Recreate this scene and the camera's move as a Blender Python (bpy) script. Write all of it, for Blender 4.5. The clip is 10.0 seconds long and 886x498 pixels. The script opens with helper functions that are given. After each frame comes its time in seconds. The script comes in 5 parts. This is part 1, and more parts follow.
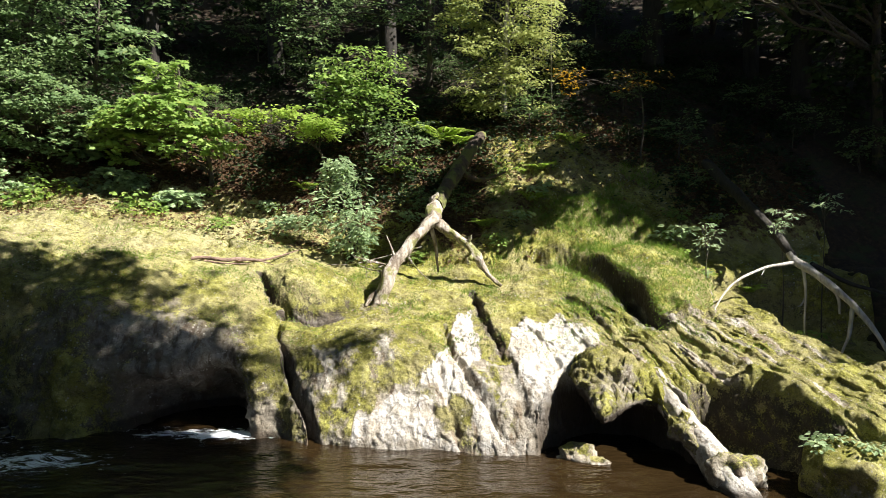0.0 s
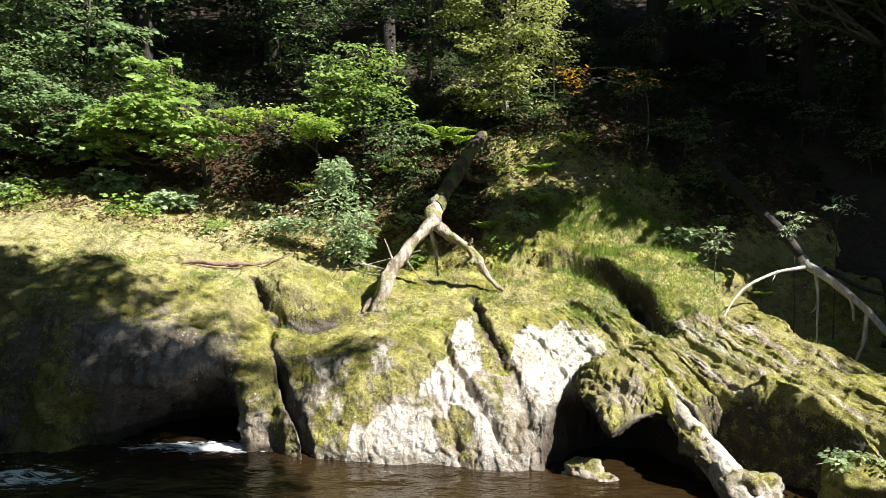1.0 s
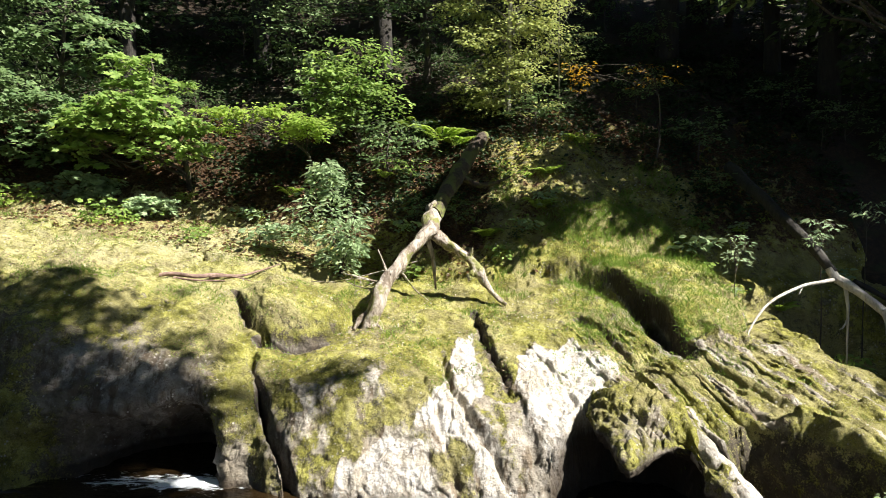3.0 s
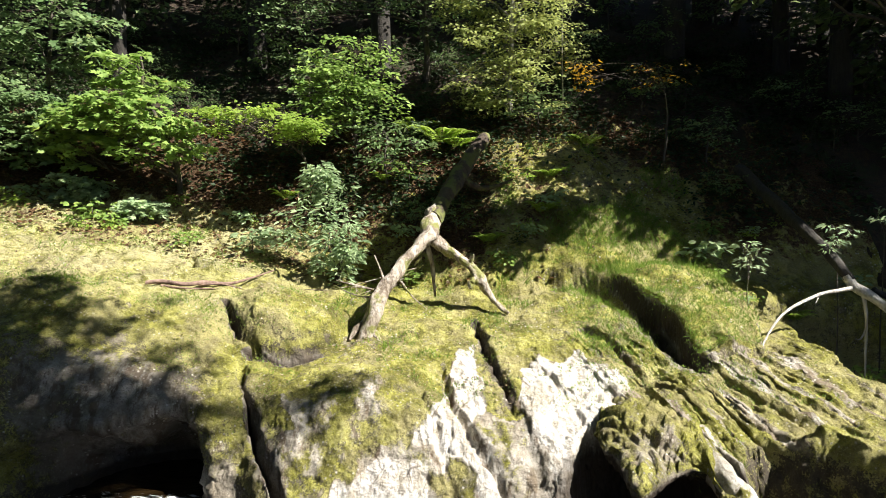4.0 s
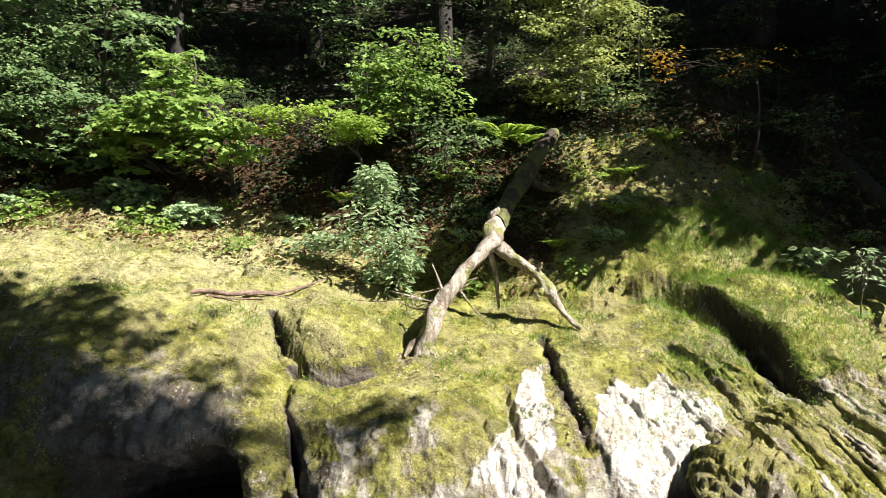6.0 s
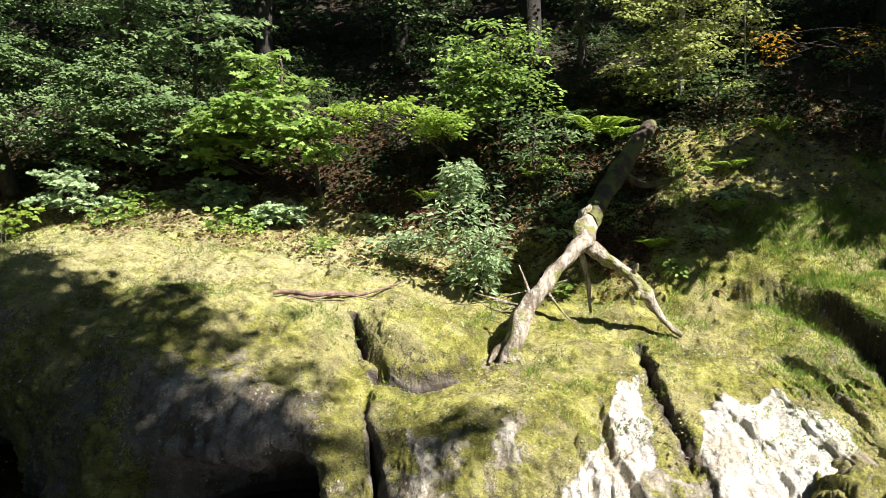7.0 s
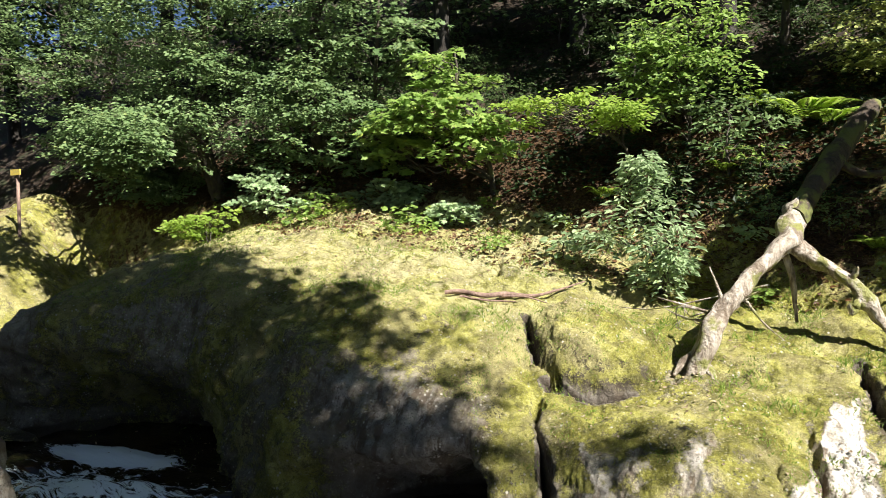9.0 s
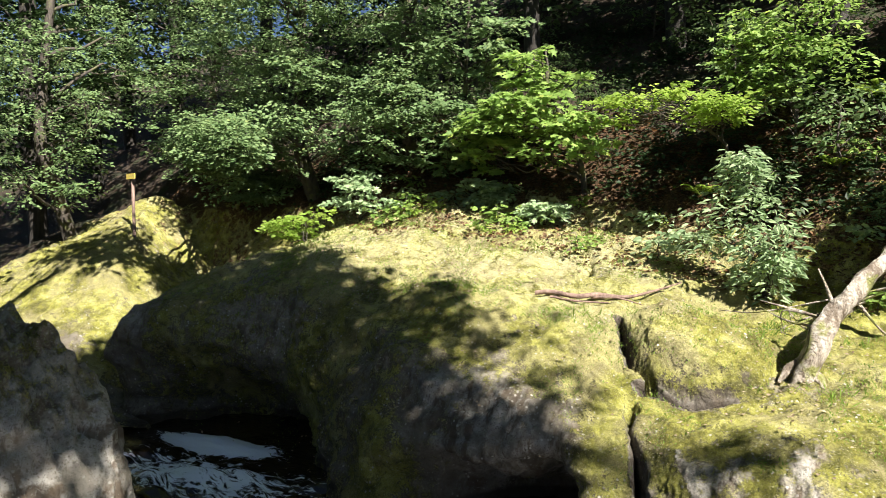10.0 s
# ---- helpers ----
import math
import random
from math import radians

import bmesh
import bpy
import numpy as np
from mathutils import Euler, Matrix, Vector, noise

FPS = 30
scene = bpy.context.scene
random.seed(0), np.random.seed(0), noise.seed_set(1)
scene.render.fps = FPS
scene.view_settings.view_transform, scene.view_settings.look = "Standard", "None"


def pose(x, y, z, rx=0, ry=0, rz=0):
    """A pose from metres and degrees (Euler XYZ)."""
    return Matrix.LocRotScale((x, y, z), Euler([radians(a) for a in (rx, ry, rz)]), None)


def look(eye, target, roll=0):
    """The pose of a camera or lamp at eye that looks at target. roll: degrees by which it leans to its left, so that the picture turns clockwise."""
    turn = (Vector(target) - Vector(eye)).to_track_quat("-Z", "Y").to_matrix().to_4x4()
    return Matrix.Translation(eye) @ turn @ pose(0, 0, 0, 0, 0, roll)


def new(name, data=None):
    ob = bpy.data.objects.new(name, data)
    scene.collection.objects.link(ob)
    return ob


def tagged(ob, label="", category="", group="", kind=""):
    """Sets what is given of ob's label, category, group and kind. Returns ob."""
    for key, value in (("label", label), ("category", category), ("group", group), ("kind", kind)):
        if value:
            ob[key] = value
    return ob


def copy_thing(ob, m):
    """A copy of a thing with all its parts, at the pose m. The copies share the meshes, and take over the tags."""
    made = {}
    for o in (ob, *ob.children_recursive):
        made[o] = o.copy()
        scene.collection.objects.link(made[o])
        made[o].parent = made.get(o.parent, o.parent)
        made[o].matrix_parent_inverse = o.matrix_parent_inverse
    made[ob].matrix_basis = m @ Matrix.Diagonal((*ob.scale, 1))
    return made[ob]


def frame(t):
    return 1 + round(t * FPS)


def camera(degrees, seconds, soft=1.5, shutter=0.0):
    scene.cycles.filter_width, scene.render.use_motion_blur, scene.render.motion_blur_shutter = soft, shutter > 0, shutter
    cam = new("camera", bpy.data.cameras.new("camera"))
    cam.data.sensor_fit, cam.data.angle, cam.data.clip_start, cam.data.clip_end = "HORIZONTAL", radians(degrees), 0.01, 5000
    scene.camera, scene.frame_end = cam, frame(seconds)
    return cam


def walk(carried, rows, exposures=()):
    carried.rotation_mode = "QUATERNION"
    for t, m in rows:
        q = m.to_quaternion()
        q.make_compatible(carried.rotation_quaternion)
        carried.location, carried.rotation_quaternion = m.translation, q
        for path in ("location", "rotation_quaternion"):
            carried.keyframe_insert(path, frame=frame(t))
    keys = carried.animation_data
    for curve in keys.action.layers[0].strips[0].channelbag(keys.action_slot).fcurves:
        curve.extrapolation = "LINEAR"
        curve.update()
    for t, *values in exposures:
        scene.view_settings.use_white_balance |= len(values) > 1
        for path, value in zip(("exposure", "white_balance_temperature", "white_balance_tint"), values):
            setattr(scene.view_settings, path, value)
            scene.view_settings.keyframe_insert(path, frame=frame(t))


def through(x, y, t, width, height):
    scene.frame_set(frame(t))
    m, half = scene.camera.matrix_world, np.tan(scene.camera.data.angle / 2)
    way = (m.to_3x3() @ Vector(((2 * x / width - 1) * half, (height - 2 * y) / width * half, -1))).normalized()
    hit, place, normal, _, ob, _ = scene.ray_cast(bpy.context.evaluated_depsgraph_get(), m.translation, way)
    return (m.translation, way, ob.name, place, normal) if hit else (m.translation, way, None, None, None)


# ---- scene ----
cam = camera(65.4, 10.0, .5)
METRES, EYE, TILT, LEAN, TURN = 4.0, 3.2, -2.0, 0.0, 0.0
ROWS = [
    (0.0, 0.0, 0.0, 0.0, 0.0, 0.0, -0.0),
    (0.5, 0.0001, 0.0528, 0.0107, 0.0, -0.04, -0.0),
    (1.0, 0.0013, 0.1083, 0.0223, 0.01, -0.08, -0.01),
    (1.5, 0.0038, 0.1669, 0.033, 0.01, -0.11, -0.01),
    (2.0, 0.0069, 0.2277, 0.0465, 0.01, -0.14, -0.01),
    (2.5, 0.0082, 0.2891, 0.0596, 0.01, -0.15, -0.01),
    (4.0, 0.0096, 0.479, 0.1008, -0.0, -0.19, -0.02),
    (4.5, 0.0115, 0.5431, 0.1151, 0.09, -0.19, -0.02),
    (5.0, 0.0161, 0.6091, 0.1257, 0.54, -0.19, -0.01),
    (6.5, 0.0129, 0.8056, 0.1303, 9.1, -0.22, -0.02),
    (7.0, 0.0079, 0.8699, 0.131, 12.8, -0.24, -0.03),
    (7.5, 0.0022, 0.9308, 0.1343, 16.48, -0.26, -0.04),
    (8.0, -0.0025, 0.9663, 0.1342, 20.16, -0.29, -0.08),
    (8.5, -0.0044, 0.9774, 0.1336, 23.92, -0.33, -0.12),
    (9.0, -0.0058, 0.9785, 0.1332, 27.61, -0.36, -0.15),
    (9.5, -0.0068, 0.9762, 0.134, 31.3, -0.39, -0.18),
    (10.0, -0.0085, 0.9735, 0.1354, 34.97, -0.44, -0.21),
]
walk(cam, [(t, pose(0, 0, EYE, TILT, LEAN, TURN) @ pose(METRES * x, METRES * y, METRES * z, 90 + pitch, roll, yaw)) for t, x, y, z, yaw, pitch, roll in ROWS],
     [(0.0, 1.52), (9.6, 1.52), (10.0, 1.65)])

# ---- sky and sun ----
SUN_DIR = Vector((.62, -.25, .74)).normalized()  # towards the sun
world = bpy.data.worlds.new("sky")
scene.world = world
world.use_nodes = True
wn = world.node_tree.nodes
sky = wn.new("ShaderNodeTexSky")
sky.sky_type, sky.sun_disc = "NISHITA", False
sky.sun_elevation = math.asin(SUN_DIR.z)
sky.sun_rotation = math.atan2(SUN_DIR.x, SUN_DIR.y)
sky.air_density, sky.dust_density = .32, .1
wn["Background"].inputs["Strength"].default_value = .05
world.node_tree.links.new(sky.outputs["Color"], wn["Background"].inputs["Color"])
sun = new("sun", bpy.data.lights.new("sun", "SUN"))
sun.data.energy, sun.data.angle, sun.data.color = 5.0, radians(.53), (1, .955, .89)
sun.matrix_world = look((20, -8, 30), Vector((20, -8, 30)) - SUN_DIR)


# ---- materials ----
class Nodes:
    """A short way to write node trees."""

    def __init__(self, name):
        self.mat = bpy.data.materials.new(name)
        self.mat.use_nodes = True
        self.tree = self.mat.node_tree
        self.bsdf = self.tree.nodes["Principled BSDF"]
        self.out = self.tree.nodes["Material Output"]

    def add(self, kind, ins=(), **props):
        n = self.tree.nodes.new(kind)
        for key, value in props.items():
            setattr(n, key, value)
        for key, value in dict(ins).items():
            self.put(n.inputs[key], value)
        return n

    def put(self, socket, value):
        if isinstance(value, bpy.types.NodeSocket):
            self.tree.links.new(value, socket)
        else:
            socket.default_value = value

    def coords(self):
        return self.add("ShaderNodeNewGeometry").outputs["Position"]

    def noise(self, scale, detail=4, rough=.55, at=None, distortion=0.0):
        n = self.add("ShaderNodeTexNoise", {"Scale": scale, "Detail": detail, "Roughness": rough, "Distortion": distortion})
        self.put(n.inputs["Vector"], at if at is not None else self.coords())
        return n.outputs["Fac"]

    def cells(self, scale, feature="F1", at=None, out="Distance"):
        n = self.add("ShaderNodeTexVoronoi", {"Scale": scale}, feature=feature)
        self.put(n.inputs["Vector"], at if at is not None else self.coords())
        return n.outputs[out]

    def ramp(self, fac, *stops):
        n = self.add("ShaderNodeValToRGB", {"Fac": fac})
        e = n.color_ramp.elements
        while len(e) < len(stops):
            e.new(.5)
        for el, (p, c) in zip(e, stops):
            el.position = p
            el.color = (*c, 1) if isinstance(c, tuple) else (c, c, c, 1)
        return n.outputs["Color"]

    def mix(self, fac, a, b, blend="MIX"):
        n = self.add("ShaderNodeMix", data_type="RGBA", blend_type=blend)
        for socket, value in ((n.inputs[0], fac), (n.inputs[6], a), (n.inputs[7], b)):
            self.put(socket, (*value, 1) if isinstance(value, tuple) and len(value) == 3 else value)
        return n.outputs[2]

    def math(self, op, a, b=0.0):
        n = self.add("ShaderNodeMath", operation=op)
        self.put(n.inputs[0], a), self.put(n.inputs[1], b)
        return n.outputs[0]

    def attr(self, name):
        return self.add("ShaderNodeAttribute", attribute_name=name).outputs["Fac"]

    def bump(self, high, strength, distance, under=None):
        n = self.add("ShaderNodeBump", {"Height": high, "Strength": strength, "Distance": distance})
        if under is not None:
            self.put(n.inputs["Normal"], under)
        return n.outputs["Normal"]

    def done(self, color=None, rough=None, normal=None, **more):
        for key, value in (("Base Color", color), ("Roughness", rough), ("Normal", normal), *more.items()):
            if value is not None:
                if isinstance(value, tuple) and len(value) == 3:
                    value = (*value, 1)
                self.put(self.bsdf.inputs[key], value)
        return self.mat


def rock_material():
    m = Nodes("mossy_rock")
    moss, litter, damp_shade = m.attr("moss"), m.attr("litter"), m.attr("damp_shade")
    big, mid, fine = m.noise(1.3, 3), m.noise(7, 5, .6), m.noise(42, 4, .65)
    rock = m.ramp(mid, (.3, (.3, .265, .215)), (.45, (.5, .46, .4)), (.56, (.6, .565, .5)), (.7, (.7, .67, .6)))
    rock = m.mix(m.ramp(fine, (.36, .7), (.47, 0.0)), rock, (.13, .11, .08))
    rock = m.mix(m.ramp(m.noise(2.1, 7, .72), (.47, 0.0), (.58, .7)), rock, (.27, .24, .19))
    seam = m.add("ShaderNodeMapping", {"Vector": m.coords(), "Rotation": (0, 0, .4), "Scale": (2.4, .7, .9)}).outputs[0]
    rock = m.mix(m.ramp(m.noise(2.2, 6, .62, seam), (.41, .85), (.49, 0.0)), rock, (.16, .115, .075))
    pits = m.ramp(m.cells(11, "F1", m.mix(.12, m.coords(), m.add("ShaderNodeTexNoise", {"Scale": 5.0}).outputs["Color"])), (.08, .8), (.2, 0.0))
    rock = m.mix(m.math("MULTIPLY", pits, m.ramp(big, (.45, 0.0), (.6, .9))), rock, (.1, .08, .06))
    rock = m.mix(m.ramp(big, (.5, 0.0), (.66, .5)), rock, (.36, .3, .21))
    brown = m.mix(.5, rock, (.13, .105, .07))
    white = m.ramp(m.noise(5, 6, .7, seam), (.3, (.24, .2, .15)), (.41, (.46, .42, .36)), (.5, (.6, .57, .52)), (.7, (.68, .66, .62)))
    white = m.mix(m.ramp(m.noise(2.8, 6, .7), (.47, 0.0), (.6, .75)), white, (.4, .35, .27))
    white = m.mix(m.ramp(fine, (.36, .6), (.45, 0.0)), white, (.2, .16, .11))
    bent = m.mix(.16, seam, m.add("ShaderNodeTexNoise", {"Scale": 2.2, "Detail": 5.0}).outputs["Color"])
    split = m.math("MULTIPLY", m.ramp(m.cells(1.9, "DISTANCE_TO_EDGE", bent), (.0, 1.0), (.035, 0.0)), m.ramp(m.noise(2.4, 3), (.48, 0.0), (.6, .85)))
    white = m.mix(split, white, (.12, .09, .06))
    rock = m.mix(m.ramp(m.attr("pale"), (.12, 0.0), (.42, 1.0)), brown, rock)
    rock = m.mix(m.ramp(m.attr("pale"), (.5, 0.0), (.9, 1.0)), rock, white)
    speck = m.cells(26)
    # near-black where wet, and where shade is painted into cracks, caves and undersides
    rock = m.mix(m.ramp(damp_shade, (.1, 0.0), (.85, .93)), rock, (.045, .033, .022))
    green = m.ramp(m.noise(1.9, 8, .7), (.34, (.09, .082, .02)), (.44, (.2, .188, .038)), (.52, (.335, .322, .065)), (.6, (.455, .43, .125)), (.7, (.57, .53, .26)))
    green = m.mix(m.ramp(m.noise(6, 7, .75), (.41, .7), (.5, 0.0)), green, (.1, .095, .022))
    green = m.mix(m.ramp(m.noise(1.1, 5, .65), (.45, 0.0), (.58, .55)), green, (.44, .38, .2))
    green = m.mix(m.ramp(m.noise(75, 3, .7), (.38, .5), (.5, 0.0)), green, (.1, .1, .025))
    green = m.mix(m.ramp(m.noise(40, 5, .8), (.56, 0.0), (.64, .55)), green, (.58, .54, .32))
    cover = m.math("ADD", moss, m.math("MULTIPLY", m.math("SUBTRACT", m.math("ADD", m.math("MULTIPLY", mid, .6), m.math("MULTIPLY", fine, .4)), .5), 2.2))
    green = m.mix(m.math("MULTIPLY", m.attr("dry"), m.ramp(m.noise(6, 6, .7), (.4, 0.0), (.56, .6))), green, (.54, .5, .29))
    film = m.ramp(cover, (.26, 0.0), (.46, .85))
    cover = m.ramp(cover, (.44, 0.0), (.6, 1.0))
    color = m.mix(cover, m.mix(film, rock, m.mix(m.ramp(damp_shade, (.1, 0.0), (.85, .8)), m.ramp(fine, (.4, (.07, .065, .022)), (.5, (.16, .145, .06)), (.6, (.34, .31, .2))), (.05, .04, .022))), green)
    spots = m.math("MULTIPLY", m.ramp(m.cells(13, "F1", m.mix(.05, m.coords(), m.add("ShaderNodeTexNoise", {"Scale": 14.0}).outputs["Color"])), (.13, .8), (.24, 0.0)), m.ramp(m.noise(2.3, 4, .65), (.46, 0.0), (.6, 1.0)))
    spots = m.math("MULTIPLY", m.math("MAXIMUM", spots, m.math("MULTIPLY", m.ramp(speck, (.07, .6), (.17, 0.0)), m.ramp(m.noise(2.9, 3), (.46, 0.0), (.58, 1.0)))), m.ramp(damp_shade, (.5, 1.0), (.8, 0.0)))
    color = m.mix(spots, color, (.58, .55, .48))
    dead = m.ramp(m.noise(24, 4, .7), (.34, (.035, .02, .01)), (.47, (.12, .068, .032)), (.64, (.34, .22, .12)))
    soil = m.math("ADD", litter, m.math("MULTIPLY", m.math("SUBTRACT", m.noise(5, 5, .7), .5), 1.6))
    # litter on the slope is darkened in place of tree shade
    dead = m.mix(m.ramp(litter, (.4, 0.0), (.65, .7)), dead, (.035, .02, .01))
    color = m.mix(m.ramp(soil, (.45, 0.0), (.6, 1.0)), color, dead)
    lumps = m.ramp(m.cells(9, "SMOOTH_F1"), (.0, 0.0), (.5, 1.0))
    n1 = m.bump(m.mix(.5, m.mix(cover, m.mix(.6, m.noise(3.2, 6, .65, seam), (.5, .5, .5)), m.noise(9, 5, .65)), m.noise(18, 5, .65)), .9, .1)
    n2 = m.bump(m.mix(cover, m.mix(.5, fine, lumps), m.noise(38, 5, .75)), .9, .04, n1)
    m.put(m.bsdf.inputs["Specular IOR Level"], .25)
    return m.done(color, m.ramp(damp_shade, (.1, .95), (.9, .6)), n2)


def soil_material():
    m = Nodes("forest_soil")
    # soil tones lowered to stand for the deep shade under the trees
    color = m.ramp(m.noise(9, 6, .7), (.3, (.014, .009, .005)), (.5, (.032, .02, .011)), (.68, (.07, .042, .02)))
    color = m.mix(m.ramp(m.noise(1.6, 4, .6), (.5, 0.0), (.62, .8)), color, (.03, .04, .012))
    return m.done(color, .95, m.bump(m.noise(28, 5, .7), .8, .04))


def leaf_material(name, dark, light, yellow, through=.35):
    m = Nodes(name)
    pick = m.add("ShaderNodeNewGeometry").outputs["Random Per Island"]
    color = m.ramp(pick, (0.0, dark), (.6, light), (.93, light), (1.0, yellow))
    color = m.mix(m.ramp(m.noise(.9, 3), (.35, .55), (.65, 0.0)), color, dark)
    color = m.mix(m.math("MULTIPLY", m.noise(40, 3), .35), color, tuple(.5 * c for c in dark))
    m.done(color, .55)
    m.put(m.bsdf.inputs["Specular IOR Level"], .25)
    glow = m.add("ShaderNodeBsdfTranslucent", {"Color": m.mix(.6, color, tuple(min(1, c * 1.5) for c in light))})
    both = m.add("ShaderNodeMixShader", {0: through, 1: m.bsdf.outputs[0], 2: glow.outputs[0]})
    m.put(m.out.inputs["Surface"], both.outputs[0])
    return m.mat


def bark_material(name, low, high, moss=.0):
    m = Nodes(name)
    place = m.coords()
    streak = m.add("ShaderNodeMapping", {"Vector": place, "Scale": (14, 14, 3)}).outputs[0]
    grain = m.noise(1.0, 6, .65, streak)
    color = m.ramp(grain, (.3, low), (.7, high))
    color = m.mix(m.ramp(m.noise(3.0, 4, .6), (.62 - .25 * moss, 0.0), (.72 - .25 * moss, min(1, moss * 1.3))), color, (.14, .16, .03))
    return m.done(color, .85, m.bump(m.mix(.5, grain, m.noise(30, 4, .6)), 1.0, .05))


def water_material():
    m = Nodes("river_water")
    foam = m.attr("foam")
    at = m.add("ShaderNodeMapping", {"Vector": m.coords(), "Scale": (1.0, 2.6, 1.0)}).outputs[0]
    lace = m.noise(3.2, 6, .68, at, 1.2)
    veil = m.math("ADD", foam, m.math("MULTIPLY", m.math("SUBTRACT", lace, .5), 2.5))
    white = m.ramp(veil, (.52, 0.0), (.74, 1.0))
    color = m.mix(m.noise(.6, 2), (.012, .0075, .003), (.03, .018, .007))
    color = m.mix(white, color, (.86, .9, .92))
    wave = m.bump(m.noise(2.6, 3, .5, at), .5, .09)
    wave = m.bump(m.noise(11, 3, .5, at), .35, .02, wave)
    return m.done(color, m.ramp(white, (.0, .06), (1.0, .75)), wave)


ROCK, SOIL, WATER = rock_material(), soil_material(), water_material()
LEAF_MAPLE = leaf_material("maple_leaf", (.09, .17, .03), (.34, .47, .12), (.42, .42, .09))
LEAF_DARK = leaf_material("oak_leaf", (.07, .13, .045), (.23, .32, .13), (.3, .34, .12), .25)
# leaf green darkened to stand for the shade inside the forest
LEAF_SHADE = leaf_material("shade_dark_leaf", (.014, .03, .01), (.04, .075, .022), (.07, .09, .025), .2)
LEAF_BEECH = leaf_material("beech_leaf", (.15, .24, .035), (.38, .5, .1), (.44, .44, .08), .5)
LEAF_ELDER = leaf_material("elder_leaf", (.14, .22, .1), (.46, .57, .32), (.42, .47, .2), .3)
LEAF_BIRCH = leaf_material("birch_leaf", (.2, .24, .06), (.44, .48, .17), (.55, .48, .15), .45)
LEAF_AUTUMN = leaf_material("autumn_leaf", (.16, .09, .01), (.4, .24, .02), (.5, .2, .02), .4)
LEAF_DEAD = leaf_material("dead_leaf", (.045, .022, .009), (.17, .085, .034), (.42, .28, .14), .1)
LEAF_PALE = leaf_material("bleached_leaf", (.2, .14, .08), (.42, .34, .22), (.62, .54, .42), .1)
GRASS = leaf_material("grass_blade", (.09, .15, .022), (.25, .37, .06), (.42, .43, .13), .35)
# bark darkened in colour for trunks that should look shaded
SHADED_BARK = bark_material("shaded_bark", (.012, .01, .008), (.05, .042, .033), .1)
BARK, BARK_PALE = bark_material("bark", (.025, .02, .015), (.11, .09, .07), .35), bark_material("birch_bark", (.16, .14, .11), (.42, .4, .36), .1)


def deadwood_material():
    m = Nodes("dead_wood")
    streak = m.add("ShaderNodeMapping", {"Vector": m.coords(), "Scale": (16, 16, 5)}).outputs[0]
    wood = m.ramp(m.noise(1.0, 6, .65, streak), (.3, (.13, .095, .065)), (.48, (.4, .34, .27)), (.7, (.62, .57, .49)))
    wood = m.mix(m.ramp(m.noise(.45, 5, .6, streak), (.42, .75), (.5, 0.0)), wood, (.14, .1, .065))
    wood = m.mix(m.ramp(m.noise(3.2, 5, .6), (.55, 0.0), (.62, .85)), wood, (.2, .21, .04))
    return m.done(wood, .85, m.bump(m.noise(24, 5, .65), 1.0, .05))


DEADWOOD = deadwood_material()
# real moss, over bark tones lowered to stand for shade
MOSSY_BARK = bark_material("mossy_bark", (.018, .013, .009), (.09, .062, .04), .55)
BLEACHED = bark_material("bleached_wood", (.3, .27, .23), (.75, .71, .65), .0)
STICK = bark_material("brown_stick", (.1, .06, .045), (.34, .23, .18), .0)


# ---- lie of the land: stations along the bank (x), each with shoreline, lip, shelf and hillside ----
SX = np.array([-20, -14, -11.5, -10, -8.5, -7, -5.5, -4, -2.6, -1.9, -1, 0, 1, 2, 3.2, 4.4, 6, 9, 14, 20.0])
SHORE = np.array([9.0, 9.5, 10.2, 10.9, 11.2, 10.8, 10.1, 10.1, 10.2, 9.8, 9.8, 9.7, 9.5, 9.3, 8.6, 8.0, 7.4, 7, 7, 7])
LIP_Y = np.array([10.5, 10.6, 11.2, 11.7, 12.0, 11.8, 11.3, 11.3, 11.2, 10.8, 10.7, 10.6, 10.5, 10.2, 9.8, 9.3, 8.9, 8.6, 8.6, 8.6])
LIP_Z = np.array([1.6, 1.7, 2.3, 2.5, 2.45, 2.2, 1.95, 1.75, 1.35, 1.25, 1.2, 1.15, 1.1, 1.0, .85, .85, .8, .8, .8, .8])
TOP_Y = np.array([13, 13, 12.8, 12.8, 12.9, 12.6, 12.2, 12.2, 12.2, 12.2, 12.2, 12.2, 12.1, 12.0, 11.9, 11.8, 11.6, 11.4, 11.4, 11.4])
TOP_Z = np.array([2.6, 2.65, 2.9, 3.1, 3.0, 2.65, 2.35, 2.15, 1.8, 1.65, 1.65, 1.62, 1.58, 1.52, 1.5, 1.55, 1.5, 1.5, 1.6, 1.6])
BANK_Y = np.array([16.6, 16.6, 16.4, 16.4, 16.4, 16.4, 16.4, 16.2, 15.6, 15.2, 14.8, 14.6, 14.4, 14.4, 14.6, 14.8, 15, 15, 15, 15])
BANK_Z = np.array([3.7, 3.7, 3.8, 4.0, 3.95, 3.8, 3.6, 3.25, 2.85, 2.6, 2.4, 2.3, 2.25, 2.3, 2.4, 2.4, 2.4, 2.4, 2.6, 2.6])


